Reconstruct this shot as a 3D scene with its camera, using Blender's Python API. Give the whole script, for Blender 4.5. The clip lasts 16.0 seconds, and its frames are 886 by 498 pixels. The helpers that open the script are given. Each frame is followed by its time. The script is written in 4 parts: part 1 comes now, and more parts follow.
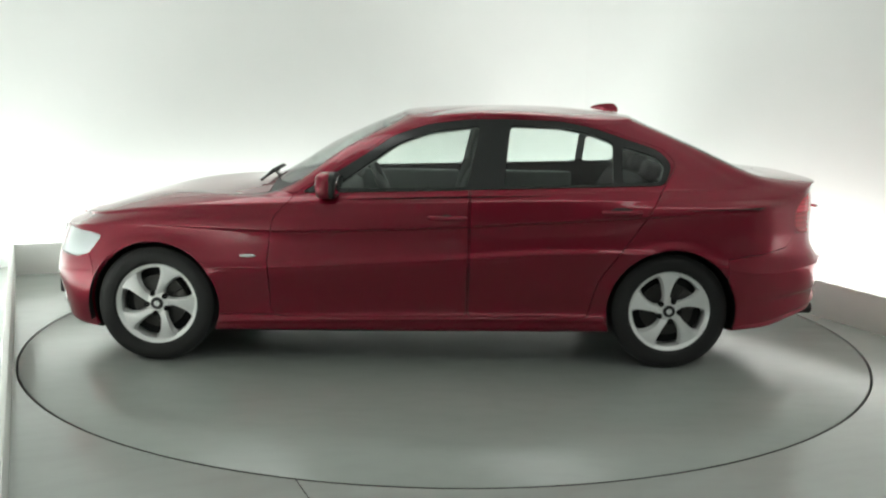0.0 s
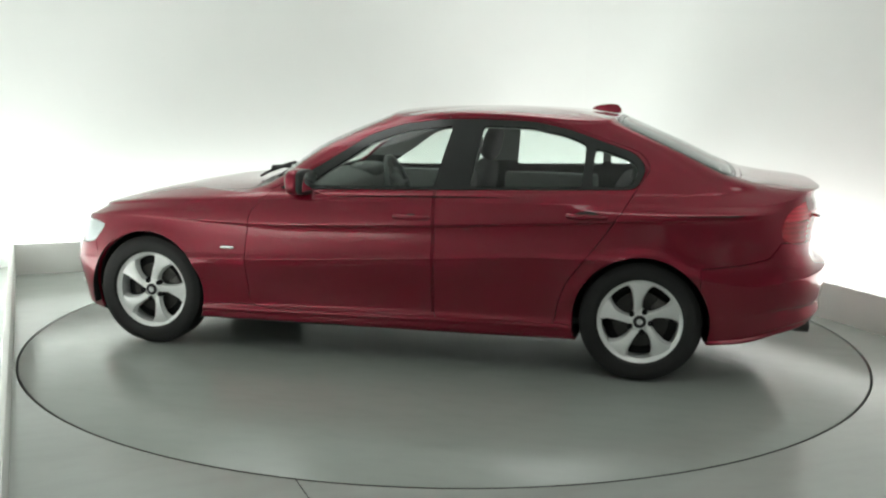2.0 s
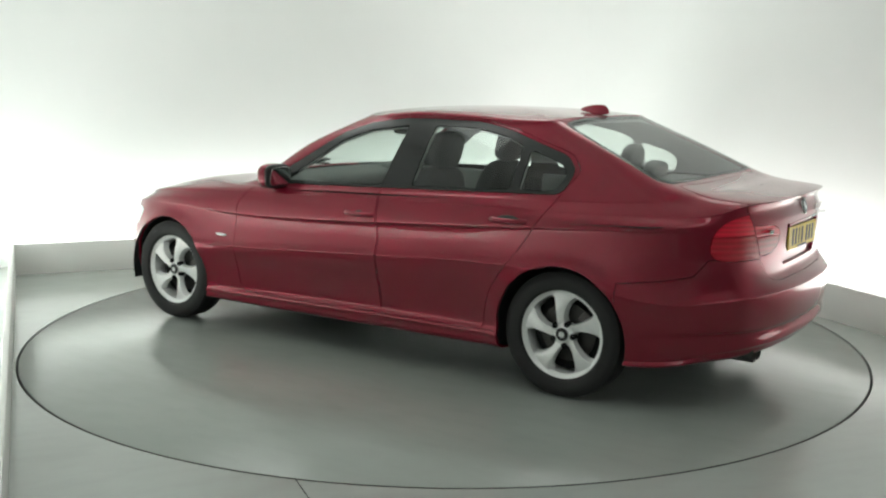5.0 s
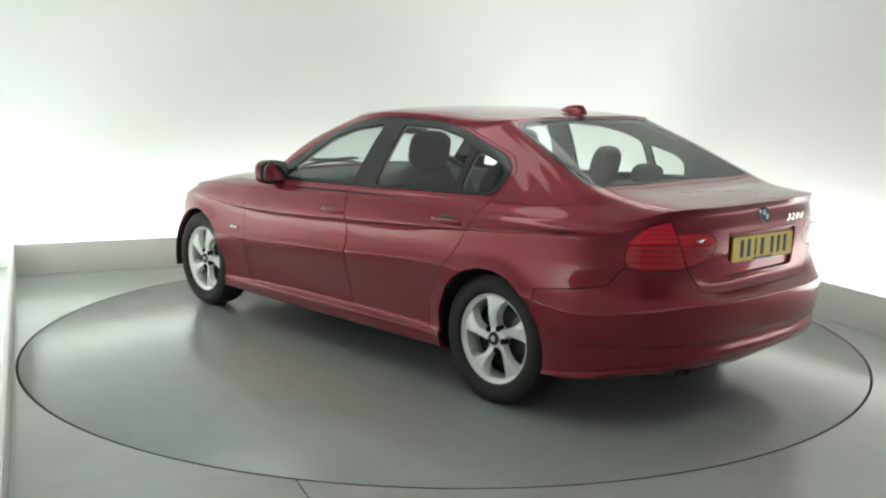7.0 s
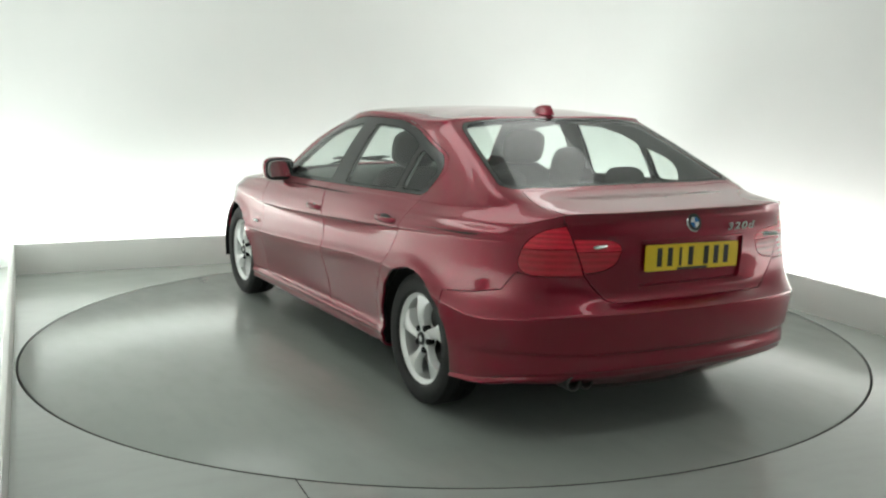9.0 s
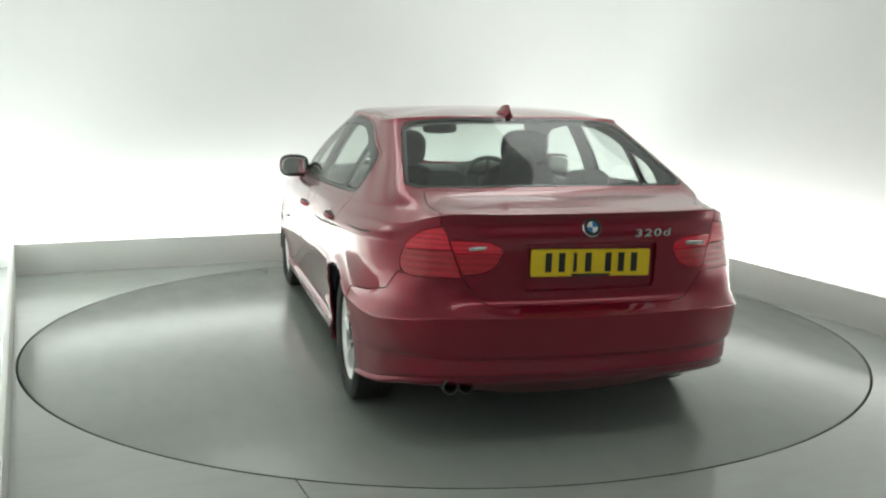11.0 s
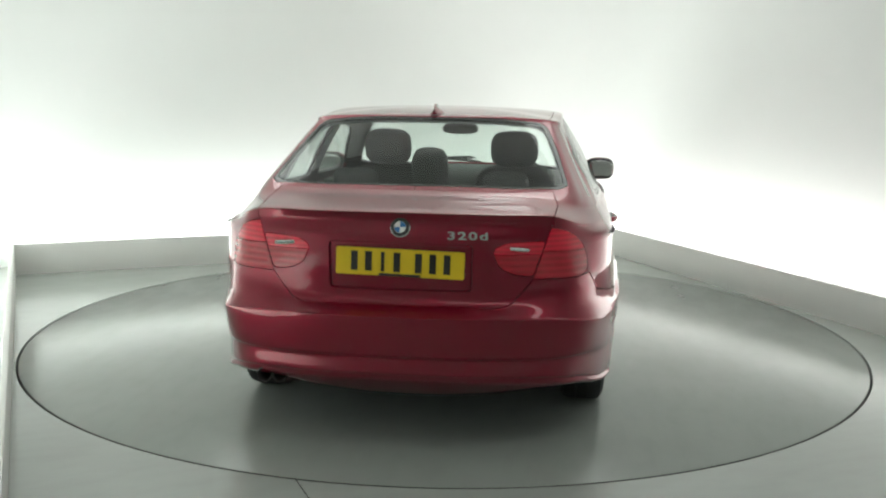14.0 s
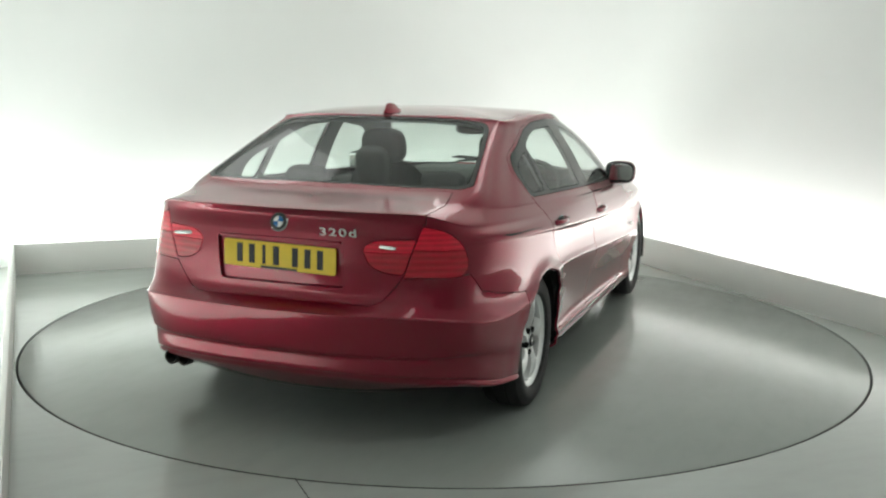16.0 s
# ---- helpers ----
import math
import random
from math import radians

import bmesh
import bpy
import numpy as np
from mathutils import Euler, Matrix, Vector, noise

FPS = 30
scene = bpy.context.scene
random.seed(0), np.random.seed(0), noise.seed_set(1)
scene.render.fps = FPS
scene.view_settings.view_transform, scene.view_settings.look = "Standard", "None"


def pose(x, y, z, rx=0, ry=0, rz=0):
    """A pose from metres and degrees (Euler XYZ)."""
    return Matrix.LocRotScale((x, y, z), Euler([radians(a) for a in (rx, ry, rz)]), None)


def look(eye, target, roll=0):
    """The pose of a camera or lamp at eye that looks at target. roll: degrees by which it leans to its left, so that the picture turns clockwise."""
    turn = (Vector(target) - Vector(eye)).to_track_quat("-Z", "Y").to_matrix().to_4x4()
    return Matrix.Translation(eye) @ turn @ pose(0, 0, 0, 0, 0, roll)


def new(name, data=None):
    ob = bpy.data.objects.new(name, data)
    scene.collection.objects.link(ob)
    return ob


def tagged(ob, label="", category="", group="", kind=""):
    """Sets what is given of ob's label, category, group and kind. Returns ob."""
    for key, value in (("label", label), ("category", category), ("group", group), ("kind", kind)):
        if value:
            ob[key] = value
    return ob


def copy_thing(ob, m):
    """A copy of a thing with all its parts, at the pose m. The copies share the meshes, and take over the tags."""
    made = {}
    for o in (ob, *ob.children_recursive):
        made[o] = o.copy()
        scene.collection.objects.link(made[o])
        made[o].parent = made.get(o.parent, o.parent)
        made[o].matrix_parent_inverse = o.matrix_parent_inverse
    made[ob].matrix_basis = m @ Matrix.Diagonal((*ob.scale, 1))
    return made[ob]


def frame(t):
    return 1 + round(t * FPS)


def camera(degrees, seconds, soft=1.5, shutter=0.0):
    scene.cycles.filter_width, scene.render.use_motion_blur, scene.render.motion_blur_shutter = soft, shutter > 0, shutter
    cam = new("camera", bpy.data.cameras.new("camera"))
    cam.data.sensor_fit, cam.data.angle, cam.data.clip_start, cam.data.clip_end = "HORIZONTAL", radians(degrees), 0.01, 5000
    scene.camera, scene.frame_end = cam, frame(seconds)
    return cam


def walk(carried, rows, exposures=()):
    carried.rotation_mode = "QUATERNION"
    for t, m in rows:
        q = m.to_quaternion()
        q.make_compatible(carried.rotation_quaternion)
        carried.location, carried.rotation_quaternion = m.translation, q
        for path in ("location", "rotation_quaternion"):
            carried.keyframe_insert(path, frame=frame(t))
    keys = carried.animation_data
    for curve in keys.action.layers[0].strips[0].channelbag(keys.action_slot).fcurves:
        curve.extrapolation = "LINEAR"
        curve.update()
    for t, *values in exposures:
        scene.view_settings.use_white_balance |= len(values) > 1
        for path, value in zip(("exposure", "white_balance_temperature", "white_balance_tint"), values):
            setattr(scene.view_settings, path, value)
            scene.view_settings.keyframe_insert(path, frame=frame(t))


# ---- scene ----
cam = camera(48.65, 16.0, soft=2.2)
EYE = Vector((0.0, -5.949, 1.501))


def aim(pitch, yaw):
    p, y = radians(pitch), radians(yaw)
    return EYE + Vector((math.sin(y) * math.cos(p), math.cos(y) * math.cos(p), math.sin(p)))


SHOT = look(EYE, aim(-9.506, -0.155), 0.855)
walk(cam, [(0.0, SHOT), (16.0, SHOT)])

# ---- light ----
scene.view_settings.exposure = 0.0
world = bpy.data.worlds.new("world")
scene.world = world
world.use_nodes = True
world.node_tree.nodes["Background"].inputs[0].default_value = (0.8, 0.9, 0.85, 1)
world.node_tree.nodes["Background"].inputs[1].default_value = 0.02

TURN = -23.2          # the room's turn about the turntable's centre
ROOM = pose(0, 0, 0, 0, 0, -TURN)
# in room axes: u to the right, v to the back
U_LEFT, U_RIGHT, V_BACK, V_FRONT = -2.47, 2.51, 2.66, -7.2
GAP = 0.42            # lamp trough between panel and wall
TOP = 3.6
PANEL_H = 0.24


def room(u, v, z=0.0):
    return ROOM @ Vector((u, v, z))


def area(name, u, v, z, su, sv, power, color, rx=0, rz=0):
    d = bpy.data.lights.new(name, "AREA")
    d.shape, d.size, d.size_y, d.energy, d.color = "RECTANGLE", su, sv, power, color
    ob = new(name, d)
    ob.matrix_world = ROOM @ pose(u, v, z, rx, 0, rz)
    return ob


COOL = (0.96, 1.0, 0.965)
WARM = (1.0, 0.975, 0.96)
# tubes lying in the troughs behind the floor panels, shining up the walls
area("trough_lamp_back", 0.0, V_BACK + 0.2, 0.06, 5.0, 0.2, 57, COOL, 180)
area("trough_lamp_right", U_RIGHT + 0.2, -0.5, 0.06, 0.2, 6.2, 70, WARM, 180)
area("trough_lamp_left", U_LEFT - 0.2, 0.0, 0.06, 0.2, 5.2, 52, COOL, 180)
# unseen lamp added behind the camera to brighten the car's near side
area("added_trough_lamp_front", 0.0, V_FRONT + 0.2, 0.06, 5.0, 0.2, 20, COOL, 180)
# lamp strips under the ceiling, towards the back
area("ceiling_strip_right", 1.5, 0.9, TOP - 0.1, 1.0, 3.2, 18, COOL)
area("ceiling_strip_left", -1.5, 0.9, TOP - 0.1, 1.0, 3.2, 17, COOL)
area("ceiling_strip_front", 0.0, -4.0, TOP - 0.1, 4.2, 0.6, 20, COOL)


# ---- materials ----
def material(name, base, rough=0.5, metal=0.0, coat=0.0, spec=0.5, grain=0.0, scale=8.0, bump=0.0, bump_scale=60.0, rough_var=0.0):
    m = bpy.data.materials.new(name)
    m.use_nodes = True
    nt = m.node_tree
    b = nt.nodes["Principled BSDF"]
    b.inputs["Base Color"].default_value = (*base, 1)
    b.inputs["Roughness"].default_value = rough
    b.inputs["Metallic"].default_value = metal
    b.inputs["Coat Weight"].default_value = coat
    b.inputs["Coat Roughness"].default_value = 0.04
    b.inputs["Specular IOR Level"].default_value = spec
    co = nt.nodes.new("ShaderNodeTexCoord")
    if grain or rough_var:
        n = nt.nodes.new("ShaderNodeTexNoise")
        n.inputs["Scale"].default_value = scale
        n.inputs["Detail"].default_value = 6
        nt.links.new(co.outputs["Object"], n.inputs["Vector"])
        if grain:
            mix = nt.nodes.new("ShaderNodeMix")
            mix.data_type = "RGBA"
            mix.inputs["A"].default_value = (*[c * (1 - grain) for c in base], 1)
            mix.inputs["B"].default_value = (*[min(1, c * (1 + grain)) for c in base], 1)
            nt.links.new(n.outputs["Fac"], mix.inputs["Factor"])
            nt.links.new(mix.outputs["Result"], b.inputs["Base Color"])
        if rough_var:
            r = nt.nodes.new("ShaderNodeMapRange")
            r.inputs["To Min"].default_value = max(0.01, rough - rough_var)
            r.inputs["To Max"].default_value = min(1, rough + rough_var)
            nt.links.new(n.outputs["Fac"], r.inputs["Value"])
            nt.links.new(r.outputs["Result"], b.inputs["Roughness"])
    if bump:
        n2 = nt.nodes.new("ShaderNodeTexNoise")
        n2.inputs["Scale"].default_value = bump_scale
        n2.inputs["Detail"].default_value = 4
        nt.links.new(co.outputs["Object"], n2.inputs["Vector"])
        bp = nt.nodes.new("ShaderNodeBump")
        bp.inputs["Strength"].default_value = bump
        bp.inputs["Distance"].default_value = 0.004
        nt.links.new(n2.outputs["Fac"], bp.inputs["Height"])
        nt.links.new(bp.outputs["Normal"], b.inputs["Normal"])
    return m


def glass_material(name, tint, base_gloss=0.07, rough=0.02):
    m = bpy.data.materials.new(name)
    m.use_nodes = True
    nt = m.node_tree
    nt.nodes.remove(nt.nodes["Principled BSDF"])
    out = nt.nodes["Material Output"]
    tr = nt.nodes.new("ShaderNodeBsdfTransparent")
    tr.inputs[0].default_value = (*tint, 1)
    gl = nt.nodes.new("ShaderNodeBsdfGlossy")
    gl.inputs["Roughness"].default_value = rough
    lw = nt.nodes.new("ShaderNodeLayerWeight")
    lw.inputs["Blend"].default_value = 0.5
    pw = nt.nodes.new("ShaderNodeMath")
    pw.operation = "POWER"
    pw.inputs[1].default_value = 4.5
    nt.links.new(lw.outputs["Facing"], pw.inputs[0])
    fr = nt.nodes.new("ShaderNodeMath")
    fr.operation = "MULTIPLY_ADD"
    fr.inputs[1].default_value = 0.9
    fr.inputs[2].default_value = base_gloss
    fr.use_clamp = True
    nt.links.new(pw.outputs[0], fr.inputs[0])
    mx = nt.nodes.new("ShaderNodeMixShader")
    nt.links.new(fr.outputs[0], mx.inputs[0])
    nt.links.new(tr.outputs[0], mx.inputs[1])
    nt.links.new(gl.outputs[0], mx.inputs[2])
    nt.links.new(mx.outputs[0], out.inputs[0])
    return m


PAINT = material("red_metallic_paint", (0.225, 0.0065, 0.024), 0.34, 0.60, 1.0, 0.05, grain=0.05, scale=900)
BLACK = material("black_plastic", (0.012, 0.013, 0.013), 0.45, grain=0.2, scale=200)
GLOSS_BLACK = material("gloss_black_trim", (0.012, 0.014, 0.014), 0.18, grain=0.1, scale=90)
# near-black for dark parts and for the shade put into hollows
CAVITY = material("dark_cavity", (0.006, 0.006, 0.006), 0.9, grain=0.3, scale=30)
RUBBER = material("tyre_rubber", (0.011, 0.011, 0.011), 0.65, grain=0.25, scale=40, bump=0.15, bump_scale=300)
ALLOY = material("silver_alloy", (0.88, 0.89, 0.88), 0.30, 0.18, 0.5, grain=0.05, scale=60)
# dark steel; on the brake disc its darkness stands for wheel shade
SOOT_SHADE = material("sooty_shaded_steel", (0.06, 0.058, 0.055), 0.5, 0.7, grain=0.3, scale=60)
STEEL = material("brake_steel", (0.10, 0.097, 0.092), 0.45, 0.8, grain=0.25, scale=40)
CHROME = material("chrome", (0.8, 0.8, 0.8), 0.1, 1.0, grain=0.03, scale=50)
GLASS = glass_material("window_glass", (0.84, 0.90, 0.87))
REAR_GLASS = glass_material("rear_window_glass", (0.82, 0.88, 0.85), 0.03)
CLEAR = glass_material("clear_lens", (0.92, 0.95, 0.95))


def lens_material(name, base, dark, pitch):
    """Red lamp glass over moulded horizontal ribs."""
    m = material(name, base, 0.14, 0, 0.6)
    nt = m.node_tree
    b = nt.nodes["Principled BSDF"]
    co = nt.nodes.new("ShaderNodeTexCoord")
    wv = nt.nodes.new("ShaderNodeTexWave")
    wv.bands_direction = "Z"
    wv.inputs["Scale"].default_value = math.pi / (10 * pitch)
    wv.inputs["Distortion"].default_value = 0.0
    nt.links.new(co.outputs["Object"], wv.inputs["Vector"])
    nz = nt.nodes.new("ShaderNodeTexNoise")
    nz.inputs["Scale"].default_value = 22
    nt.links.new(co.outputs["Object"], nz.inputs["Vector"])
    k = nt.nodes.new("ShaderNodeMath")
    k.operation = "MULTIPLY"
    nt.links.new(wv.outputs["Fac"], k.inputs[0])
    nt.links.new(nz.outputs["Fac"], k.inputs[1])
    mix = nt.nodes.new("ShaderNodeMix")
    mix.data_type = "RGBA"
    mix.inputs["A"].default_value = (*base, 1)
    mix.inputs["B"].default_value = (*dark, 1)
    nt.links.new(k.outputs[0], mix.inputs["Factor"])
    nt.links.new(mix.outputs["Result"], b.inputs["Base Color"])
    bp = nt.nodes.new("ShaderNodeBump")
    bp.inputs["Strength"].default_value = 0.25
    bp.inputs["Distance"].default_value = 0.003
    nt.links.new(wv.outputs["Fac"], bp.inputs["Height"])
    nt.links.new(bp.outputs["Normal"], b.inputs["Normal"])
    return m


RED_LENS = lens_material("red_lens", (0.80, 0.012, 0.045), (0.42, 0.006, 0.020), 0.020)
DARK_LENS = lens_material("deep_red_lens", (0.50, 0.009, 0.028), (0.24, 0.004, 0.012), 0.026)
CLOTH = material("charcoal_cloth", (0.042, 0.046, 0.046), 0.9, grain=0.2, scale=30)
TRIM = material("dark_interior_plastic", (0.075, 0.085, 0.08), 0.65, grain=0.2, scale=50, bump=0.2, bump_scale=500)
CARD = material("grey_door_trim", (0.15, 0.165, 0.16), 0.7, grain=0.15, scale=40)
HEADLINER = material("grey_headliner", (0.30, 0.32, 0.31), 0.9, grain=0.08, scale=80)
YELLOW = material("yellow_plate", (0.78, 0.55, 0.015), 0.4, grain=0.05, scale=30)
INK = material("black_characters", (0.015, 0.015, 0.015), 0.5, grain=0.1, scale=60)
BLUE = material("badge_blue", (0.03, 0.16, 0.42), 0.2, 0, 0.8, grain=0.05, scale=60)
WHITE = material("badge_white", (0.8, 0.8, 0.8), 0.25, 0, 0.8, grain=0.03, scale=60)
LAMP_BODY = material("lamp_reflector", (0.75, 0.77, 0.78), 0.2, 0.8, grain=0.05, scale=40)
WALL = material("white_wall_paint", (0.78, 0.80, 0.78), 0.75, grain=0.03, scale=1.5, bump=0.05, bump_scale=80)
# grey set by how bright the car's reflections should be
DIM_END_WALL = material("dark_end_wall", (0.24, 0.255, 0.245), 0.85, grain=0.15, scale=2.0)
PANEL = material("white_panel_paint", (0.80, 0.81, 0.78), 0.6, grain=0.04, scale=3, bump=0.05, bump_scale=60)


def floor_material(name, base, rough):
    """Glossy floor paint with soft cloudy tone, small scuffs and dull patches."""
    m = material(name, base, rough)
    nt = m.node_tree
    b = nt.nodes["Principled BSDF"]
    co = nt.nodes.new("ShaderNodeTexCoord")

    def noise_node(scale, detail, stretch=(1, 1, 1)):
        mp = nt.nodes.new("ShaderNodeMapping")
        mp.inputs["Scale"].default_value = stretch
        n = nt.nodes.new("ShaderNodeTexNoise")
        n.inputs["Scale"].default_value, n.inputs["Detail"].default_value = scale, detail
        nt.links.new(co.outputs["Object"], mp.inputs["Vector"])
        nt.links.new(mp.outputs["Vector"], n.inputs["Vector"])
        return n

    def ramp(n, lo, hi, a, c):
        r = nt.nodes.new("ShaderNodeMapRange")
        r.inputs["From Min"].default_value, r.inputs["From Max"].default_value = lo, hi
        r.inputs["To Min"].default_value, r.inputs["To Max"].default_value = a, c
        nt.links.new(n.outputs["Fac"], r.inputs["Value"])
        return r

    def times(p, q):
        k = nt.nodes.new("ShaderNodeMath")
        k.operation = "MULTIPLY"
        nt.links.new(p.outputs[0], k.inputs[0])
        nt.links.new(q.outputs[0], k.inputs[1])
        return k

    cloud = ramp(noise_node(1.3, 4), 0.3, 0.7, 0.95, 1.05)
    scuff = ramp(noise_node(5, 3, (1, 2.5, 1)), 0.45, 0.80, 1.0, 0.95)
    tone = times(cloud, scuff)
    mix = nt.nodes.new("ShaderNodeMix")
    mix.data_type, mix.blend_type = "RGBA", "MULTIPLY"
    mix.inputs["Factor"].default_value = 1.0
    mix.inputs["A"].default_value = (*base, 1)
    nt.links.new(tone.outputs[0], mix.inputs["B"])
    nt.links.new(mix.outputs["Result"], b.inputs["Base Color"])
    gloss = ramp(noise_node(3.0, 6, (1, 2, 1)), 0.3, 0.75, rough - 0.03, rough + 0.05)
    nt.links.new(gloss.outputs[0], b.inputs["Roughness"])
    return m


FLOOR = floor_material("grey_floor_paint", (0.385, 0.415, 0.39), 0.20)
PLATE_FLOOR = floor_material("grey_turntable_paint", (0.30, 0.328, 0.306), 0.20)


# ---- helpers of this scene ----
def finish(ob, angle=38):
    me = ob.data
    for p in me.polygons:
        p.use_smooth = True
    me.set_sharp_from_angle(angle=radians(angle))
    return ob


def part(name, bm, mat, parent=None, label="", angle=38):
    me = bpy.data.meshes.new(name)
    bmesh.ops.recalc_face_normals(bm, faces=bm.faces[:])
    bm.to_mesh(me)
    bm.free()
    me.materials.append(mat)
    ob = new(name, me)
    ob.parent = parent
    finish(ob, angle)
    if label:
        tagged(ob, label)
    return ob


def box(bm, c, s, m=None, bev=0.0, seg=2):
    r = bmesh.ops.create_cube(bm, size=1)
    vs = r["verts"]
    bmesh.ops.scale(bm, vec=s, verts=vs)
    if bev:
        es = list({e for v in vs for e in v.link_edges})
        r2 = bmesh.ops.bevel(bm, geom=es, offset=bev, segments=seg, affect="EDGES", profile=0.5)
        vs = list({v for f in r2["faces"] for v in f.verts} | {v for v in vs if v.is_valid})
        seen, stack = set(vs), list(vs)
        while stack:
            for e in stack.pop().link_edges:
                for v in e.verts:
                    if v not in seen:
                        seen.add(v)
                        stack.append(v)
        vs = list(seen)
    mm = Matrix.Translation(c) @ (m or Matrix())
    bmesh.ops.transform(bm, matrix=mm, verts=vs)
    return vs


def lathe(bm, profile, n=48, m=None):
    """A profile of (radius, height) turned about z."""
    rows = []
    for r, h in profile:
        rows.append([bm.verts.new((r * math.cos(2 * math.pi * i / n), r * math.sin(2 * math.pi * i / n), h)) for i in range(n)])
    for a, b in zip(rows, rows[1:]):
        for i in range(n):
            j = (i + 1) % n
            bm.faces.new((a[i], a[j], b[j], b[i]))
    if m:
        bmesh.ops.transform(bm, matrix=m, verts=[v for r in rows for v in r])
    return rows


def tube(bm, pts, radius, n=10):
    pts = [Vector(p) for p in pts]
    rows = []
    for i, p in enumerate(pts):
        d = (pts[min(i + 1, len(pts) - 1)] - pts[max(i - 1, 0)]).normalized()
        a = d.orthogonal().normalized() if i == 0 else (rows_a - d * rows_a.dot(d)).normalized()
        rows_a = a
        b = d.cross(a)
        rows.append([bm.verts.new(p + radius * (math.cos(2 * math.pi * k / n) * a + math.sin(2 * math.pi * k / n) * b)) for k in range(n)])
    for a, b in zip(rows, rows[1:]):
        for k in range(n):
            bm.faces.new((a[k], a[(k + 1) % n], b[(k + 1) % n], b[k]))
    bm.faces.new(rows[0][::-1])
    bm.faces.new(rows[-1])


def solid(bm, outline, d0, d1, place):
    """A prism: outline points (a, b) pushed from depth d0 to d1; place(a, b, d) gives the point."""
    lo = [bm.verts.new(place(a, b, d0)) for a, b in outline]
    hi = [bm.verts.new(place(a, b, d1)) for a, b in outline]
    n = len(outline)
    bm.faces.new(lo[::-1])
    bm.faces.new(hi)
    for i in range(n):
        bm.faces.new((lo[i], lo[(i + 1) % n], hi[(i + 1) % n], hi[i]))


# ---- the room ----
def slab(name, u0, u1, v0, v1, z0, z1, mat, label, category, bev=0.0):
    bm = bmesh.new()
    box(bm, ((u0 + u1) / 2, (v0 + v1) / 2, (z0 + z1) / 2), (u1 - u0, v1 - v0, z1 - z0), bev=bev)
    ob = part(name, bm, mat)
    ob.matrix_world = ROOM
    return tagged(ob, label, category, kind="structure")


W = 0.15


def swept_wall(name, path, label):
    """A wall along a path in room axes, W thick to the outside (the path's right)."""
    bm = bmesh.new()
    rows = []
    for i, p in enumerate(path):
        d = (Vector(path[min(i + 1, len(path) - 1)]) - Vector(path[max(i - 1, 0)])).normalized()
        q = Vector(p) + Vector((d.y, -d.x)) * W
        rows.append([bm.verts.new((*p, -0.3)), bm.verts.new((*p, TOP)), bm.verts.new((*q, TOP)), bm.verts.new((*q, -0.3))])
    for r0, r1 in zip(rows, rows[1:]):
        for k in range(4):
            bm.faces.new((r0[k], r0[(k + 1) % 4], r1[(k + 1) % 4], r1[k]))
    bm.faces.new(rows[0])
    bm.faces.new(rows[-1][::-1])
    ob = part(name, bm, WALL)
    ob.matrix_world = ROOM
    return tagged(ob, label, "wall", kind="structure")


def bend(cu, cv, r, a0, a1, n=16):
    return [(cu + r * math.cos(radians(a0 + (a1 - a0) * i / n)), cv + r * math.sin(radians(a0 + (a1 - a0) * i / n))) for i in range(n + 1)]


COVE = 1.1
UR, UL, VB = U_RIGHT + GAP, U_LEFT - GAP, V_BACK + GAP
arc_r = bend(UR - COVE, VB - COVE, COVE, 0, 90)
arc_l = bend(UL + 0.5, VB - 0.5, 0.5, 90, 180)
swept_wall("wall_right", [(UR, V_FRONT), (UR, -2.0), (UR, 0.0)] + arc_r[:9], "plain white painted studio wall curving into the corner")
swept_wall("wall_back", arc_r[8:] + [(0.0, VB)] + arc_l[:9], "plain white painted studio wall lit from below")
swept_wall("wall_left", arc_l[8:] + [(UL, 0.0), (UL, V_FRONT)], "plain white painted side wall lit from below")
# unseen wall closing the room; its grey keeps reflections on the car dim
slab("unseen_wall_front", U_LEFT - GAP - W, U_RIGHT + GAP + W, V_FRONT - W, V_FRONT, -0.3, TOP, DIM_END_WALL, "unseen end wall, grey to dim the reflections on the car", "wall")
slab("ceiling", U_LEFT - GAP - W, U_RIGHT + GAP + W, V_FRONT - W, V_BACK + GAP + W, TOP, TOP + 0.1, WALL, "plain white studio ceiling", "ceiling")
PT = 0.03
slab("panel_back", U_LEFT, U_RIGHT, V_BACK, V_BACK + PT, -0.005, PANEL_H, PANEL, "low white floor panel hiding the wall lights", "panel", 0.004)
slab("panel_right", U_RIGHT, U_RIGHT + PT, -6.7, V_BACK, -0.005, PANEL_H, PANEL, "low white floor panel hiding the wall lights", "panel", 0.004)
# the front panel is unseen, added to screen the extra front lamp
slab("added_panel_front", U_LEFT, U_RIGHT, V_FRONT + GAP - PT, V_FRONT + GAP, -0.005, PANEL_H, PANEL, "low white floor panel hiding the wall lights", "panel", 0.004)
slab("panel_left", U_LEFT - PT, U_LEFT, -6.7, V_BACK + PT, -0.005, PANEL_H, PANEL, "low white floor panel hiding the wall lights", "panel", 0.004)

RING = 2.449


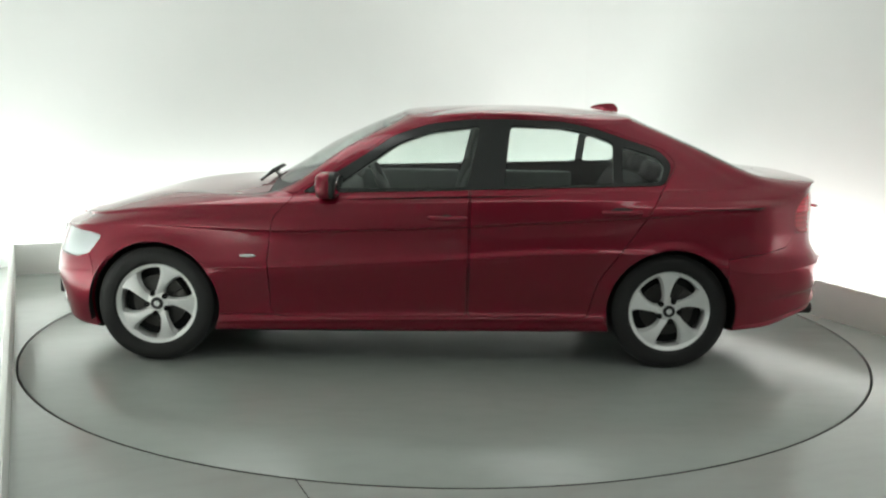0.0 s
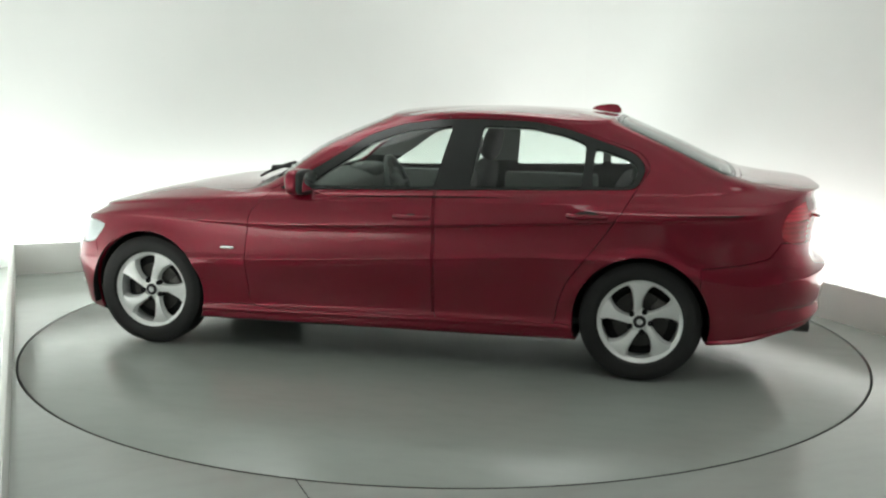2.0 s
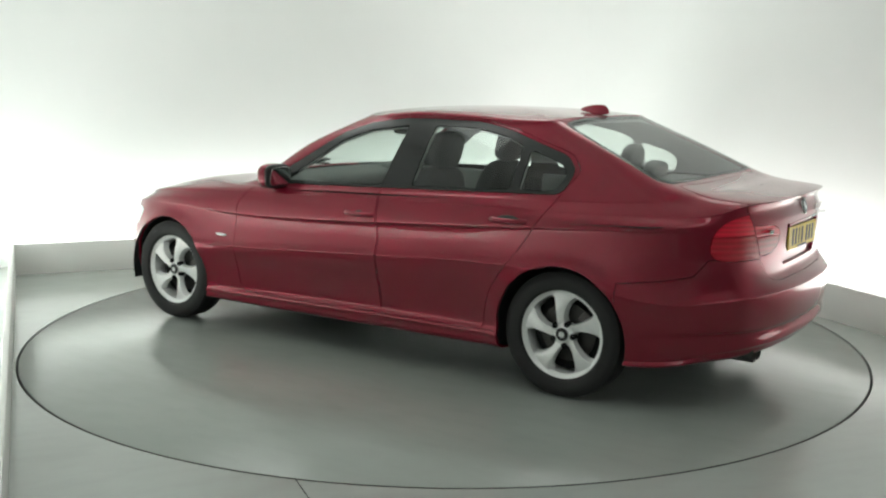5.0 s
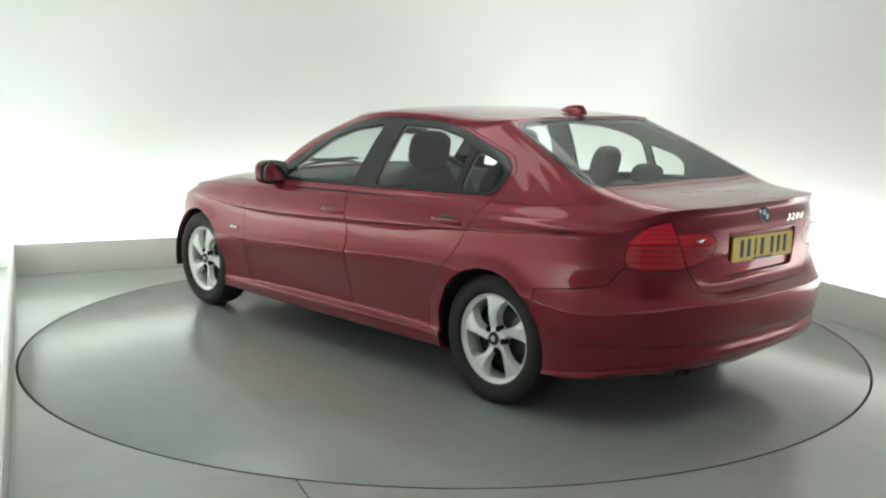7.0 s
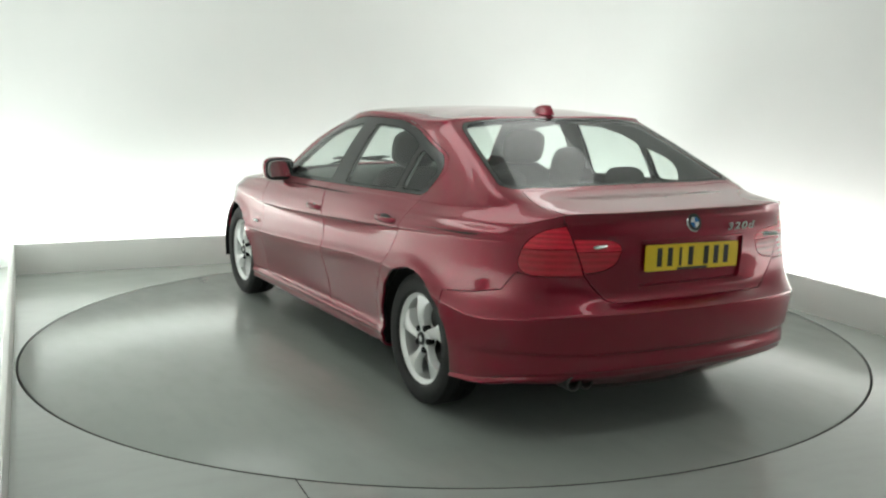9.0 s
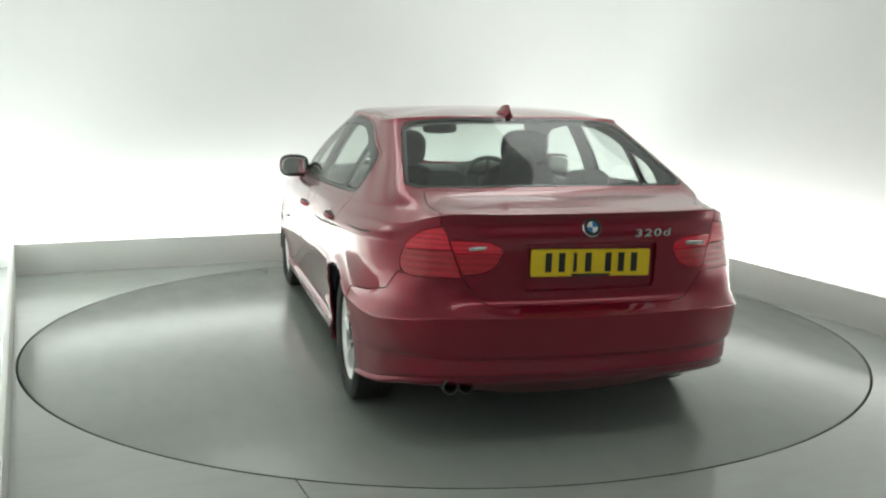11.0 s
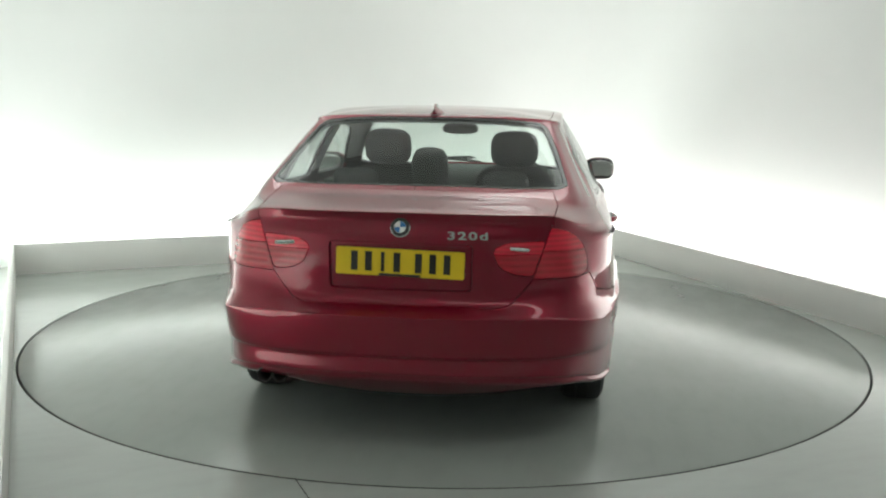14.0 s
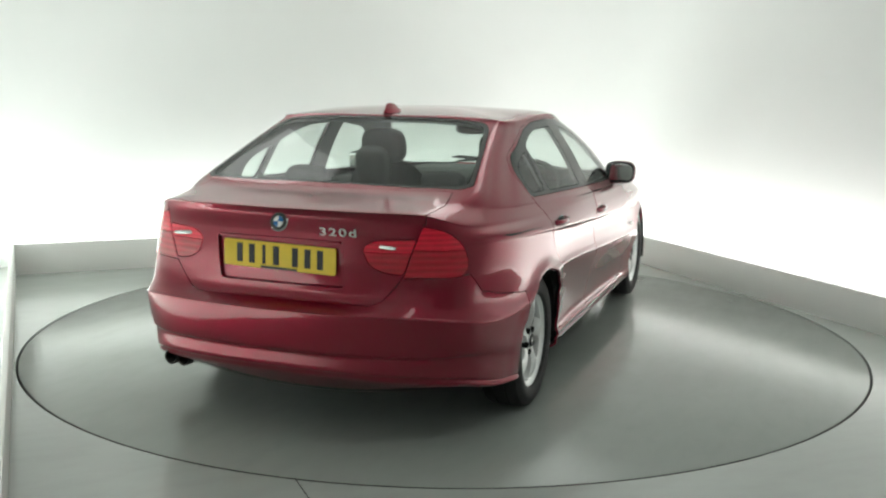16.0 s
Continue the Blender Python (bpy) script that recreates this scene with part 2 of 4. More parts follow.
def floor_sheet():
    """The floor with the round hole for the turntable."""
    n = 180
    bm = bmesh.new()
    u0, u1, v0, v1 = U_LEFT - GAP, U_RIGHT + GAP, V_FRONT, V_BACK + GAP
    rin, rlow, rout = [], [], []
    for i in range(n):
        a = 2 * math.pi * i / n
        c, s = math.cos(a), math.sin(a)
        k = min((u1 if c > 0 else u0) / c if abs(c) > 1e-6 else 99, (v1 if s > 0 else v0) / s if abs(s) > 1e-6 else 99)
        rin.append(bm.verts.new(((RING + 0.008) * c, (RING + 0.008) * s, 0)))
        rlow.append(bm.verts.new(((RING + 0.008) * c, (RING + 0.008) * s, -0.12)))
        rout.append(bm.verts.new((k * c, k * s, 0)))
    for i in range(n):
        j = (i + 1) % n
        bm.faces.new((rin[i], rin[j], rout[j], rout[i]))
        bm.faces.new((rlow[i], rlow[j], rin[j], rin[i]))
    for cu, cv in ((u0, v0), (u0, v1), (u1, v0), (u1, v1)):
        v = bm.verts.new((cu, cv, 0))
        best = sorted(range(n), key=lambda i: (rout[i].co - v.co).length)[:2]
        bm.faces.new((v, rout[best[0]], rout[best[1]]))
    ob = part("floor", bm, FLOOR)
    ob.matrix_world = ROOM
    return tagged(ob, "smooth grey painted studio floor, softly reflecting", "floor", kind="structure")


floor_sheet()
bm = bmesh.new()
lathe(bm, [(0.001, -0.13), (RING + 0.1, -0.13)], 96)
tagged(part("pit_floor", bm, CAVITY), "dark pit under the turntable", "floor", kind="structure")

turntable = tagged(new("turntable"), "round grey painted turntable flush with the studio floor", "turntable")
bm = bmesh.new()
lathe(bm, [(0.001, -0.06), (RING - 0.006, -0.06), (RING - 0.006, -0.001), (RING - 0.008, 0.0), (0.8, 0.0), (0.001, 0.0)], 180)
part("deck", bm, PLATE_FLOOR, turntable, "grey glossy painted deck")
bm = bmesh.new()
lathe(bm, [(RING - 0.0055, -0.06), (RING - 0.0055, -0.002), (RING - 0.0045, -0.001), (RING - 0.003, -0.001), (RING - 0.002, -0.002), (RING - 0.002, -0.06)], 180)
part("edge_ring", bm, SOOT_SHADE, turntable, "dark steel edge ring")

bm = bmesh.new()
box(bm, (0, 0, 0), (0.002, 0.62, 0.004))
joint = part("floor_joint", bm, CAVITY)
joint.matrix_world = Matrix.Translation((-0.443, -2.666, 0.0015)) @ pose(0, 0, 0, 0, 0, 23.3)
tagged(joint, "thin dark joint line in the floor paint", "joint", kind="structure")

# ---- the car: one lofted skin, cut into panels ----
# car axes: x forward from the rear axle, y to the left, z up from the ground
RINGS = []


def ring(*p):
    RINGS.append([Vector(p[i:i + 3]) for i in range(0, len(p), 3)])


SIDE_X = (-0.45, 0.0, 0.55, 1.05, 1.6, 2.12, 2.76)


def low_ring(rear, ys, zs, front):
    """rear: 4 points from the centre to the corner; ys, zs along the side; front: 4 points back to the centre."""
    RINGS.append([Vector(q) for q in rear] + [Vector((x, y, z)) for x, y, z in zip(SIDE_X, ys, zs)] + [Vector(q) for q in front])


CENTRE_Z = 1.388
# roof edge, cant rail, waist of the glasshouse
ring(0.21, 0, 1.352, 0.215, .36, 1.351, 0.235, .53, 1.343, 0.28, .575, 1.338, 0.37, .592, 1.338, 0.46, .598, 1.341, 0.72, .605, 1.357, 1.0, .605, 1.360,
     1.2, .58, 1.348, 1.28, .56, 1.338, 1.33, .53, 1.337, 1.365, .48, 1.343, 1.385, .38, 1.350, 1.395, .2, 1.358, 1.4, 0, 1.361)
ring(0.14, 0, 1.330, 0.148, .36, 1.328, 0.165, .555, 1.316, 0.205, .607, 1.302, 0.30, .632, 1.293, 0.40, .642, 1.293, 0.70, .648, 1.312, 1.0, .648, 1.317,
     1.22, .637, 1.303, 1.34, .62, 1.296, 1.42, .585, 1.302, 1.455, .53, 1.309, 1.475, .42, 1.319, 1.492, .22, 1.329, 1.50, 0, 1.332)
ring(-0.18, 0, 1.195, -0.17, .38, 1.192, -0.145, .605, 1.185, -0.08, .668, 1.165, 0.03, .700, 1.15, 0.15, .722, 1.15, 0.6, .75, 1.15, 1.05, .755, 1.15,
     1.45, .742, 1.14, 1.635, .722, 1.137, 1.745, .685, 1.15, 1.785, .60, 1.156, 1.825, .47, 1.163, 1.853, .25, 1.167, 1.865, 0, 1.168)
# window base and boot deck
ring(-0.49, 0, 1.052, -0.475, .38, 1.052, -0.44, .655, 1.052, -0.34, .738, 1.015, -0.20, .780, 0.993, 0.0, .81, 0.985, 0.55, .845, 0.97, 1.05, .853, 0.953,
     1.6, .845, 0.935, 1.95, .825, 0.922, 2.08, .78, 0.928, 2.14, .68, 0.928, 2.19, .52, 0.936, 2.25, .28, 0.941, 2.27, 0, 0.943)
ring(-0.68, 0, 1.024, -0.665, .36, 1.023, -0.60, .612, 1.015, -0.48, .722, 0.982, -0.27, .786, 0.967, 0.0, .822, 0.96, 0.55, .864, 0.951, 1.05, .870, 0.936,
     1.6, .864, 0.918, 2.0, .85, 0.903, 2.40, .77, 0.893, 2.62, .64, 0.893, 2.75, .47, 0.888, 2.80, .25, 0.883, 2.82, 0, 0.880)
# the lip of the lid, and its underside
ring(-0.886, 0, 1.003, -0.870, .36, 1.002, -0.790, .598, 0.994, -0.63, .728, 0.945, -0.33, .812, 0.93, 0.0, .850, 0.924, 0.55, .884, 0.917, 1.05, .889, 0.904,
     1.6, .886, 0.887, 2.1, .874, 0.874, 2.70, .815, 0.845, 3.0, .71, 0.812, 3.16, .53, 0.787, 3.26, .28, 0.768, 3.29, 0, 0.76)
ring(-0.889, 0, 0.993, -0.873, .36, 0.992, -0.794, .603, 0.983, -0.64, .733, 0.930, -0.37, .819, 0.916, 0.0, .861, 0.908, 0.55, .891, 0.897, 1.05, .896, 0.880,
     1.6, .894, 0.860, 2.1, .884, 0.848, 2.73, .832, 0.820, 3.05, .73, 0.782, 3.20, .545, 0.757, 3.31, .288, 0.742, 3.345, 0, 0.735)
low_ring([(-.876, 0, .962), (-.861, .36, .958), (-.792, .607, .945), (-.660, .738, .905)], (.840, .880, .899, .905, .905, .897, .862), (.893, .882, .860, .838, .815, .800, .785),
         [(3.11, .757, .742), (3.28, .565, .714), (3.395, .298, .706), (3.425, 0, .702)])
# swage line along the doors, sharp above and cut in beneath
low_ring([(-.890, 0, .915), (-.876, .36, .912), (-.797, .611, .905), (-.669, .742, .875)], (.850, .893, .908, .911, .911, .903, .869), (.864, .843, .808, .778, .750, .738, .752),
         [(3.12, .765, .735), (3.29, .57, .71), (3.40, .30, .70), (3.43, 0, .70)])
low_ring([(-.893, 0, .885), (-.878, .36, .882), (-.799, .614, .878), (-.673, .744, .852)], (.848, .886, .896, .897, .898, .896, .868), (.852, .829, .793, .763, .735, .722, .735),
         [(3.13, .77, .72), (3.30, .575, .695), (3.41, .30, .685), (3.44, 0, .685)])
low_ring([(-.893, 0, .80), (-.878, .36, .80), (-.803, .618, .79), (-.687, .751, .77)], (.857, .893, .893, .895, .896, .894, .876), (.74, .73, .73, .70, .675, .66, .66),
         [(3.14, .79, .63), (3.33, .60, .61), (3.44, .31, .60), (3.48, 0, .60)])
low_ring([(-.884, 0, .69), (-.869, .36, .69), (-.812, .62, .695), (-.698, .763, .69)], (.866, .902, .902, .905, .906, .903, .886), (.62, .66, .667, .637, .607, .575, .565),
         [(3.145, .795, .58), (3.34, .61, .56), (3.45, .315, .55), (3.49, 0, .55)])
# lower line of the doors, running into the shelf of the rear bumper
low_ring([(-.890, 0, .637), (-.874, .36, .637), (-.836, .62, .640), (-.717, .777, .615)], (.879, .914, .914, .917, .918, .914, .895), (.555, .632, .634, .604, .572, .542, .528),
         [(3.15, .80, .53), (3.35, .62, .51), (3.46, .32, .50), (3.5, 0, .50)])
low_ring([(-.960, 0, .594), (-.940, .36, .594), (-.866, .62, .590), (-.738, .788, .570)], (.883, .914, .912, .915, .916, .912, .896), (.536, .612, .620, .590, .558, .528, .512),
         [(3.155, .80, .495), (3.355, .62, .475), (3.465, .32, .465), (3.505, 0, .465)])
low_ring([(-.970, 0, .572), (-.949, .36, .572), (-.875, .62, .568), (-.744, .790, .548)], (.881, .908, .905, .908, .909, .907, .895), (.515, .58, .58, .55, .52, .495, .485),
         [(3.16, .80, .46), (3.36, .62, .44), (3.47, .32, .43), (3.51, 0, .43)])
low_ring([(-.962, 0, .44), (-.940, .36, .44), (-.862, .62, .435), (-.728, .778, .43)], (.872, .893, .874, .872, .874, .880, .886), (.41, .42, .42, .42, .41, .40, .39),
         [(3.15, .79, .34), (3.34, .61, .33), (3.45, .31, .32), (3.49, 0, .32)])
low_ring([(-.950, 0, .412), (-.928, .36, .412), (-.850, .62, .407), (-.716, .768, .400)], (.864, .885, .856, .853, .855, .864, .874), (.36, .33, .310, .305, .295, .285, .28),
         [(3.14, .78, .27), (3.33, .60, .26), (3.44, .30, .25), (3.48, 0, .25)])
# sill edge and lower edge of the bumpers
low_ring([(-.956, 0, .362), (-.934, .36, .360), (-.855, .62, .352), (-.706, .767, .325)], (.860, .878, .876, .876, .876, .876, .864), (.275, .27, .275, .270, .260, .248, .22),
         [(3.13, .775, .20), (3.31, .60, .19), (3.42, .30, .185), (3.46, 0, .18)])
low_ring([(-.948, 0, .345), (-.926, .36, .343), (-.847, .62, .335), (-.700, .762, .308)], (.857, .872, .870, .870, .870, .870, .855), (.258, .25, .252, .247, .238, .228, .21),
         [(3.12, .77, .19), (3.30, .595, .185), (3.41, .295, .178), (3.45, 0, .175)])
low_ring([(-.905, 0, .300), (-.882, .34, .296), (-.807, .60, .286), (-.668, .736, .262)], (.835, .838, .822, .822, .822, .822, .815), (.225, .21, .19, .185, .178, .175, .175),
         [(3.08, .74, .17), (3.26, .57, .165), (3.36, .28, .16), (3.40, 0, .16)])


def catmull(a, b, c, d, t):
    return 0.5 * ((2 * b) + (c - a) * t + (2 * a - 5 * b + 4 * c - d) * t * t + (3 * b - a - 3 * c + d) * t ** 3)


def curve(points, sub, mirror=False):
    pts = list(points)
    if mirror:   # closed symmetrically over y = 0 at both ends
        f = lambda v: Vector((v.x, -v.y, v.z))
        ext = [f(pts[1])] + pts + [f(pts[-2])]
    else:
        ext = [2 * pts[0] - pts[1]] + pts + [2 * pts[-1] - pts[-2]]
    out = []
    for i in range(len(pts) - 1):
        for k in range(sub):
            out.append(catmull(*ext[i:i + 4], k / sub))
    out.append(pts[-1].copy())
    return out


def skin():
    """Half of the body's skin (y >= 0) as a grid of faces."""
    top = RINGS[0]
    line = [Vector((0.82 + (p.x - 0.82) * 0.02, 0, CENTRE_Z)) for p in top]
    mid = [Vector((0.82 + (p.x - 0.82) * 0.55, p.y * 0.55, p.z + (CENTRE_Z - p.z) * 0.72)) for p in top]
    bottom = RINGS[-1]
    under = [Vector((p.x * 0.9 + 0.12, p.y * 0.6, 0.185)) for p in bottom]
    keel = [Vector((p.x * 0.8 + 0.25, 0, 0.185)) for p in bottom]
    rows = [curve(r, 8, True) for r in [line, mid] + RINGS + [under, keel]]
    cols = [curve([r[i] for r in rows], 6) for i in range(len(rows[0]))]
    for c in cols:
        for p in c:
            if p.x < -.3:
                k = min(1.0, (-.3 - p.x) / .35)
                low = min(1.0, max(0.0, (.74 - p.z) / .12))
                p.y *= 1 - (.004 + .022 * low) * k * k * (3 - 2 * k)
            if p.y > .6 and p.z < .8:
                for cx in (0.0, 2.76):
                    d = math.hypot(p.x - cx, p.z - .316)
                    p.y += .013 * math.exp(-((d - .352) / .032) ** 2)
    bm = bmesh.new()
    grid = [[bm.verts.new((p.x, max(0.0, p.y), p.z)) for p in c] for c in cols]
    for i in range(len(grid) - 1):
        for j in range(len(grid[0]) - 1):
            bm.faces.new((grid[i][j], grid[i + 1][j], grid[i + 1][j + 1], grid[i][j + 1]))
    bmesh.ops.remove_doubles(bm, verts=bm.verts[:], dist=0.0004)
    return bm


def inside(poly, a, b):
    hit = False
    for (x0, y0), (x1, y1) in zip(poly, poly[1:] + poly[:1]):
        if (y0 > b) != (y1 > b) and a < x0 + (b - y0) / (y1 - y0) * (x1 - x0):
            hit = not hit
    return hit


def carve(bm, poly, ax, keep):
    """Cuts the skin along a closed outline seen along one axis; ax: the two axes of the view."""
    third = 3 - ax[0] - ax[1]
    for (a0, b0), (a1, b1) in zip(poly, poly[1:] + poly[:1]):
        lo0, hi0, lo1, hi1 = min(a0, a1) - 0.002, max(a0, a1) + 0.002, min(b0, b1) - 0.002, max(b0, b1) + 0.002
        faces = []
        for f in bm.faces:
            if not keep(f.calc_center_median()):
                continue
            A = [v.co[ax[0]] for v in f.verts]
            B = [v.co[ax[1]] for v in f.verts]
            if max(A) >= lo0 and min(A) <= hi0 and max(B) >= lo1 and min(B) <= hi1:
                faces.append(f)
        if not faces:
            continue
        n = Vector((0, 0, 0))
        n[ax[0]], n[ax[1]] = b1 - b0, a0 - a1
        co = Vector((0, 0, 0))
        co[ax[0]], co[ax[1]] = a0, b0
        if n.length < 1e-6:
            continue
        geom = list({e for f in faces for e in f.edges}) + list({v for f in faces for v in f.verts}) + faces
        bmesh.ops.bisect_plane(bm, geom=geom, dist=0.0003, plane_co=co, plane_no=n.normalized())


def rounded(poly, r=0.02, n=3):
    """Rounds the corners of an outline."""
    out = []
    m = len(poly)
    for i in range(m):
        p = Vector(poly[i])
        a, b = Vector(poly[i - 1]) - p, Vector(poly[(i + 1) % m]) - p
        k = min(r, a.length * 0.45, b.length * 0.45)
        s, e = p + a.normalized() * k, p + b.normalized() * k
        for t in range(n + 1):
            t /= n
            q = s * (1 - t) ** 2 + p * 2 * t * (1 - t) + e * t * t
            out.append((q.x, q.y))
    return out


XZ, XY, YZ = (0, 2), (0, 1), (1, 2)
side = lambda c: c.y > 0.45
tail = lambda c: c.x < -0.45
above = lambda c: c.z > 0.55
ARCH = 0.345


def arch(cx, r=ARCH, n=40):
    return [(cx + r * math.cos(2 * math.pi * i / n), 0.316 + r * math.sin(2 * math.pi * i / n)) for i in range(n)]


DLO = rounded([(1.985, .925), (1.685, 1.102), (1.495, 1.230), (1.31, 1.291), (1.09, 1.321), (.87, 1.325), (.60, 1.319), (.41, 1.282), (.235, 1.224), (.065, 1.170), (.0, 1.10), (.045, .99), (.55, .974), (1.05, .957), (1.6, .938)], .045, 4)
GLASS_F = rounded([(1.81, .956), (1.64, 1.068), (1.465, 1.190), (1.295, 1.250), (1.033, 1.284), (1.10, .972), (1.6, .956)], .02)
GLASS_R = rounded([(.865, 1.288), (.60, 1.283), (.42, 1.247), (.315, 1.206), (.325, .998), (.55, .99), (.905, .978)], .02)
GLASS_Q = rounded([(.268, 1.190), (.085, 1.135), (.042, 1.09), (.075, 1.007), (.275, 1.0)], .03)
DOOR_F = rounded([(2.14, .30), (2.15, .60), (2.12, .80), (2.02, .905), (2.0, .93), (1.69, 1.112), (1.498, 1.241), (1.312, 1.302), (1.09, 1.332), (1.05, 1.333), (1.09, .95), (1.09, .60), (1.095, .275), (2.1, .265)], .03)
DOOR_R = rounded([(1.085, .275), (1.08, .60), (1.08, .95), (1.04, 1.334), (.60, 1.329), (.40, 1.292), (.22, 1.232), (.04, 1.175), (-.022, 1.10), (.05, .985), (.13, .855), (.21, .735), (.30, .62), (.385, .50), (.42, .40), (.44, .28)], .03)
BONNET = rounded([(2.20, -.2), (2.17, .60), (2.16, .715), (2.5, .725), (2.85, .68), (3.08, .56), (3.2, .40), (3.29, .2), (3.3, -.2)], .03)
LID_TOP = [(-.505, -.2), (-.49, .36), (-.462, .60), (-.60, .622), (-.76, .612), (-.86, .602), (-1.2, .60), (-1.2, -.2)]
LID_REAR = rounded([(-.2, .622), (.40, .622), (.448, .636), (.50, .695), (.533, .738), (.578, .87), (.600, .945), (.605, 1.2), (-.2, 1.2)], .025)
WINDSCREEN = [(2.215, -.2), (2.19, .28), (2.135, .50), (2.07, .655), (1.99, .735), (1.72, .635), (1.47, .535), (1.435, .45), (1.46, .22), (1.465, -.2)]
REAR_WINDOW = rounded([(-.45, -.2), (-.437, .38), (-.418, .605), (-.375, .645), (-.12, .600), (.10, .553), (.145, .520), (.15, .30), (.145, -.2)], .02)
REAR_BAND = rounded([(-.468, -.2), (-.455, .385), (-.437, .625), (-.38, .667), (-.115, .621), (.115, .572), (.168, .540), (.172, .30), (.166, -.2)], .02)
LAMP_SIDE = rounded([(-.672, .80), (-.682, .86), (-.725, .915), (-.79, .944), (-1.0, .944), (-1.0, .738), (-.72, .738), (-.682, .762)], .04, 5)
LAMP_REAR = [(.533, .738), (.600, .944), (.95, .944), (.95, .738)]
LAMP_LID = rounded([(.533, .748), (.581, .893), (.43, .886), (.385, .868), (.372, .845), (.398, .785), (.45, .757)], .02)
HEADLAMP = rounded([(3.05, .680), (3.12, .697), (3.25, .70), (3.6, .685), (3.6, .56), (3.22, .556), (3.13, .580), (3.085, .635)], .02)
BUMPER_R = [(-.29, .225), (-.29, .612), (-.50, .640), (-.62, .668), (-.675, .745), (-1.3, .745), (-1.3, .20)]
BUMPER_F = [(3.10, .20), (3.10, .50), (3.13, .60), (3.6, .60), (3.6, .10), (3.1, .10)]
ROOF = [(.150, -.2), (.155, .30), (.165, .50), (.20, .55), (.26, .572), (.42, .58), (.72, .588), (1.0, .588), (1.22, .572), (1.36, .53), (1.43, .465), (1.46, .22), (1.465, -.2)]
SILL = [(2.42, .272), (.36, .285), (.30, .15), (2.45, .15)]
RECESS = rounded([(-.2, .684), (.288, .684), (.290, .876), (-.2, .876)], .02)

half = skin()
carve(half, arch(0.0), XZ, side)
carve(half, arch(2.76), XZ, side)
for outline in (DLO, GLASS_F, GLASS_R, GLASS_Q):
    carve(half, outline, XZ, lambda c: c.y > 0.5 and c.z > 0.85)
for outline in (DOOR_F, DOOR_R):
    carve(half, outline, XZ, lambda c: c.y > 0.5)
carve(half, BONNET, XY, above)
carve(half, LID_TOP, XY, lambda c: c.z > 0.9 and c.x < -0.3)
carve(half, LID_REAR, YZ, lambda c: c.x < -0.6)
carve(half, WINDSCREEN, XY, lambda c: c.z > 0.9 and c.x > 1.2)
carve(half, REAR_WINDOW, XY, lambda c: c.z > 0.9 and c.x < 0.4)
carve(half, REAR_BAND, XY, lambda c: c.z > 0.9 and c.x < 0.4)
carve(half, LAMP_SIDE, XZ, lambda c: c.x < -0.4 and c.y > 0.5)
carve(half, LAMP_REAR, YZ, lambda c: c.x < -0.4)
carve(half, LAMP_LID, YZ, lambda c: c.x < -0.6)
carve(half, [(.36, .838), (.563, .838), (.563, .70), (.36, .70)], YZ, lambda c: c.x < -0.6)
carve(half, [(.56, .851), (.98, .835), (.98, .70), (.56, .70)], YZ, lambda c: c.x < -0.4)
carve(half, HEADLAMP, XZ, lambda c: c.x > 2.7 and c.y > 0.3)
carve(half, BUMPER_R, XZ, lambda c: c.x < -0.2)
carve(half, BUMPER_F, XZ, lambda c: c.x > 2.9)
carve(half, SILL, XZ, side)
carve(half, ROOF, XY, lambda c: c.z > 1.25)
carve(half, RECESS, YZ, lambda c: c.x < -0.7)


def panel_of(c):
    x, y, z = c
    if y > 0.45 and (math.hypot(x, z - .316) < ARCH or math.hypot(x - 2.76, z - .316) < ARCH):
        return None
    if y > 0.5 and z > 0.85:
        for name, poly in (("window_front", GLASS_F), ("window_rear", GLASS_R), ("window_quarter", GLASS_Q), ("window_surround", DLO)):
            if inside(poly, x, z):
                return name
    if x > 1.2 and z > .9 and inside(WINDSCREEN, x, y):
        return "windscreen"
    if x > 2.0 and z > .9 and y < .735 and not inside(BONNET, x, y):
        return "scuttle"
    if x < .4 and z > 1.0 and inside(REAR_WINDOW, x, y):
        return "rear_window"
    if x < .4 and z > .99 and inside(REAR_BAND, x, y):
        return "rear_window_seal"
    if x < -.6 and inside(LAMP_LID, y, z):
        return "lid_lamp" if z > .838 else "lid_lamp_lower"
    if x < -.4 and y > .5 and inside(LAMP_SIDE, x, z) and (y > .533 + (z - .738) * .325):
        return "tail_lamp" if z > .845 + .04 * (.72 - y) else "tail_lamp_lower"
    if x > 2.7 and y > .3 and inside(HEADLAMP, x, z):
        return "headlamp"
    if x < -.6 and inside(RECESS, y, z) and z < .9:
        return "plate_recess"
    if x < -.6 and z < 1.0 and inside(LID_REAR, y, z) or (z > .95 and x < -.3 and inside(LID_TOP, x, y)):
        return "boot_lid"
    if x < -.2 and inside(BUMPER_R, x, z):
        return "rear_bumper"
    if x > 2.9 and inside(BUMPER_F, x, z):
        return "front_bumper"
    if y > .5 and inside(DOOR_F, x, z):
        return "front_door"
    if y > .5 and inside(DOOR_R, x, z):
        return "rear_door"
    if z > .6 and x > 2 and inside(BONNET, x, y):
        return "bonnet"
    if z < .19 or (z < .24 and y < .8):
        return "underbody"
    if y > .5 and inside(SILL, x, z):
        return "sill"
    if z > 1.25 and inside(ROOF, x, y):
        return "roof"
    if x > 1.9 and z < 0.935:
        return "front_wing"
    return "side_frame"


PANELS = {}
half.normal_update()
for f in half.faces:
    PANELS.setdefault(panel_of(f.calc_center_median()), []).append([v.co.copy() for v in f.verts])
half.free()


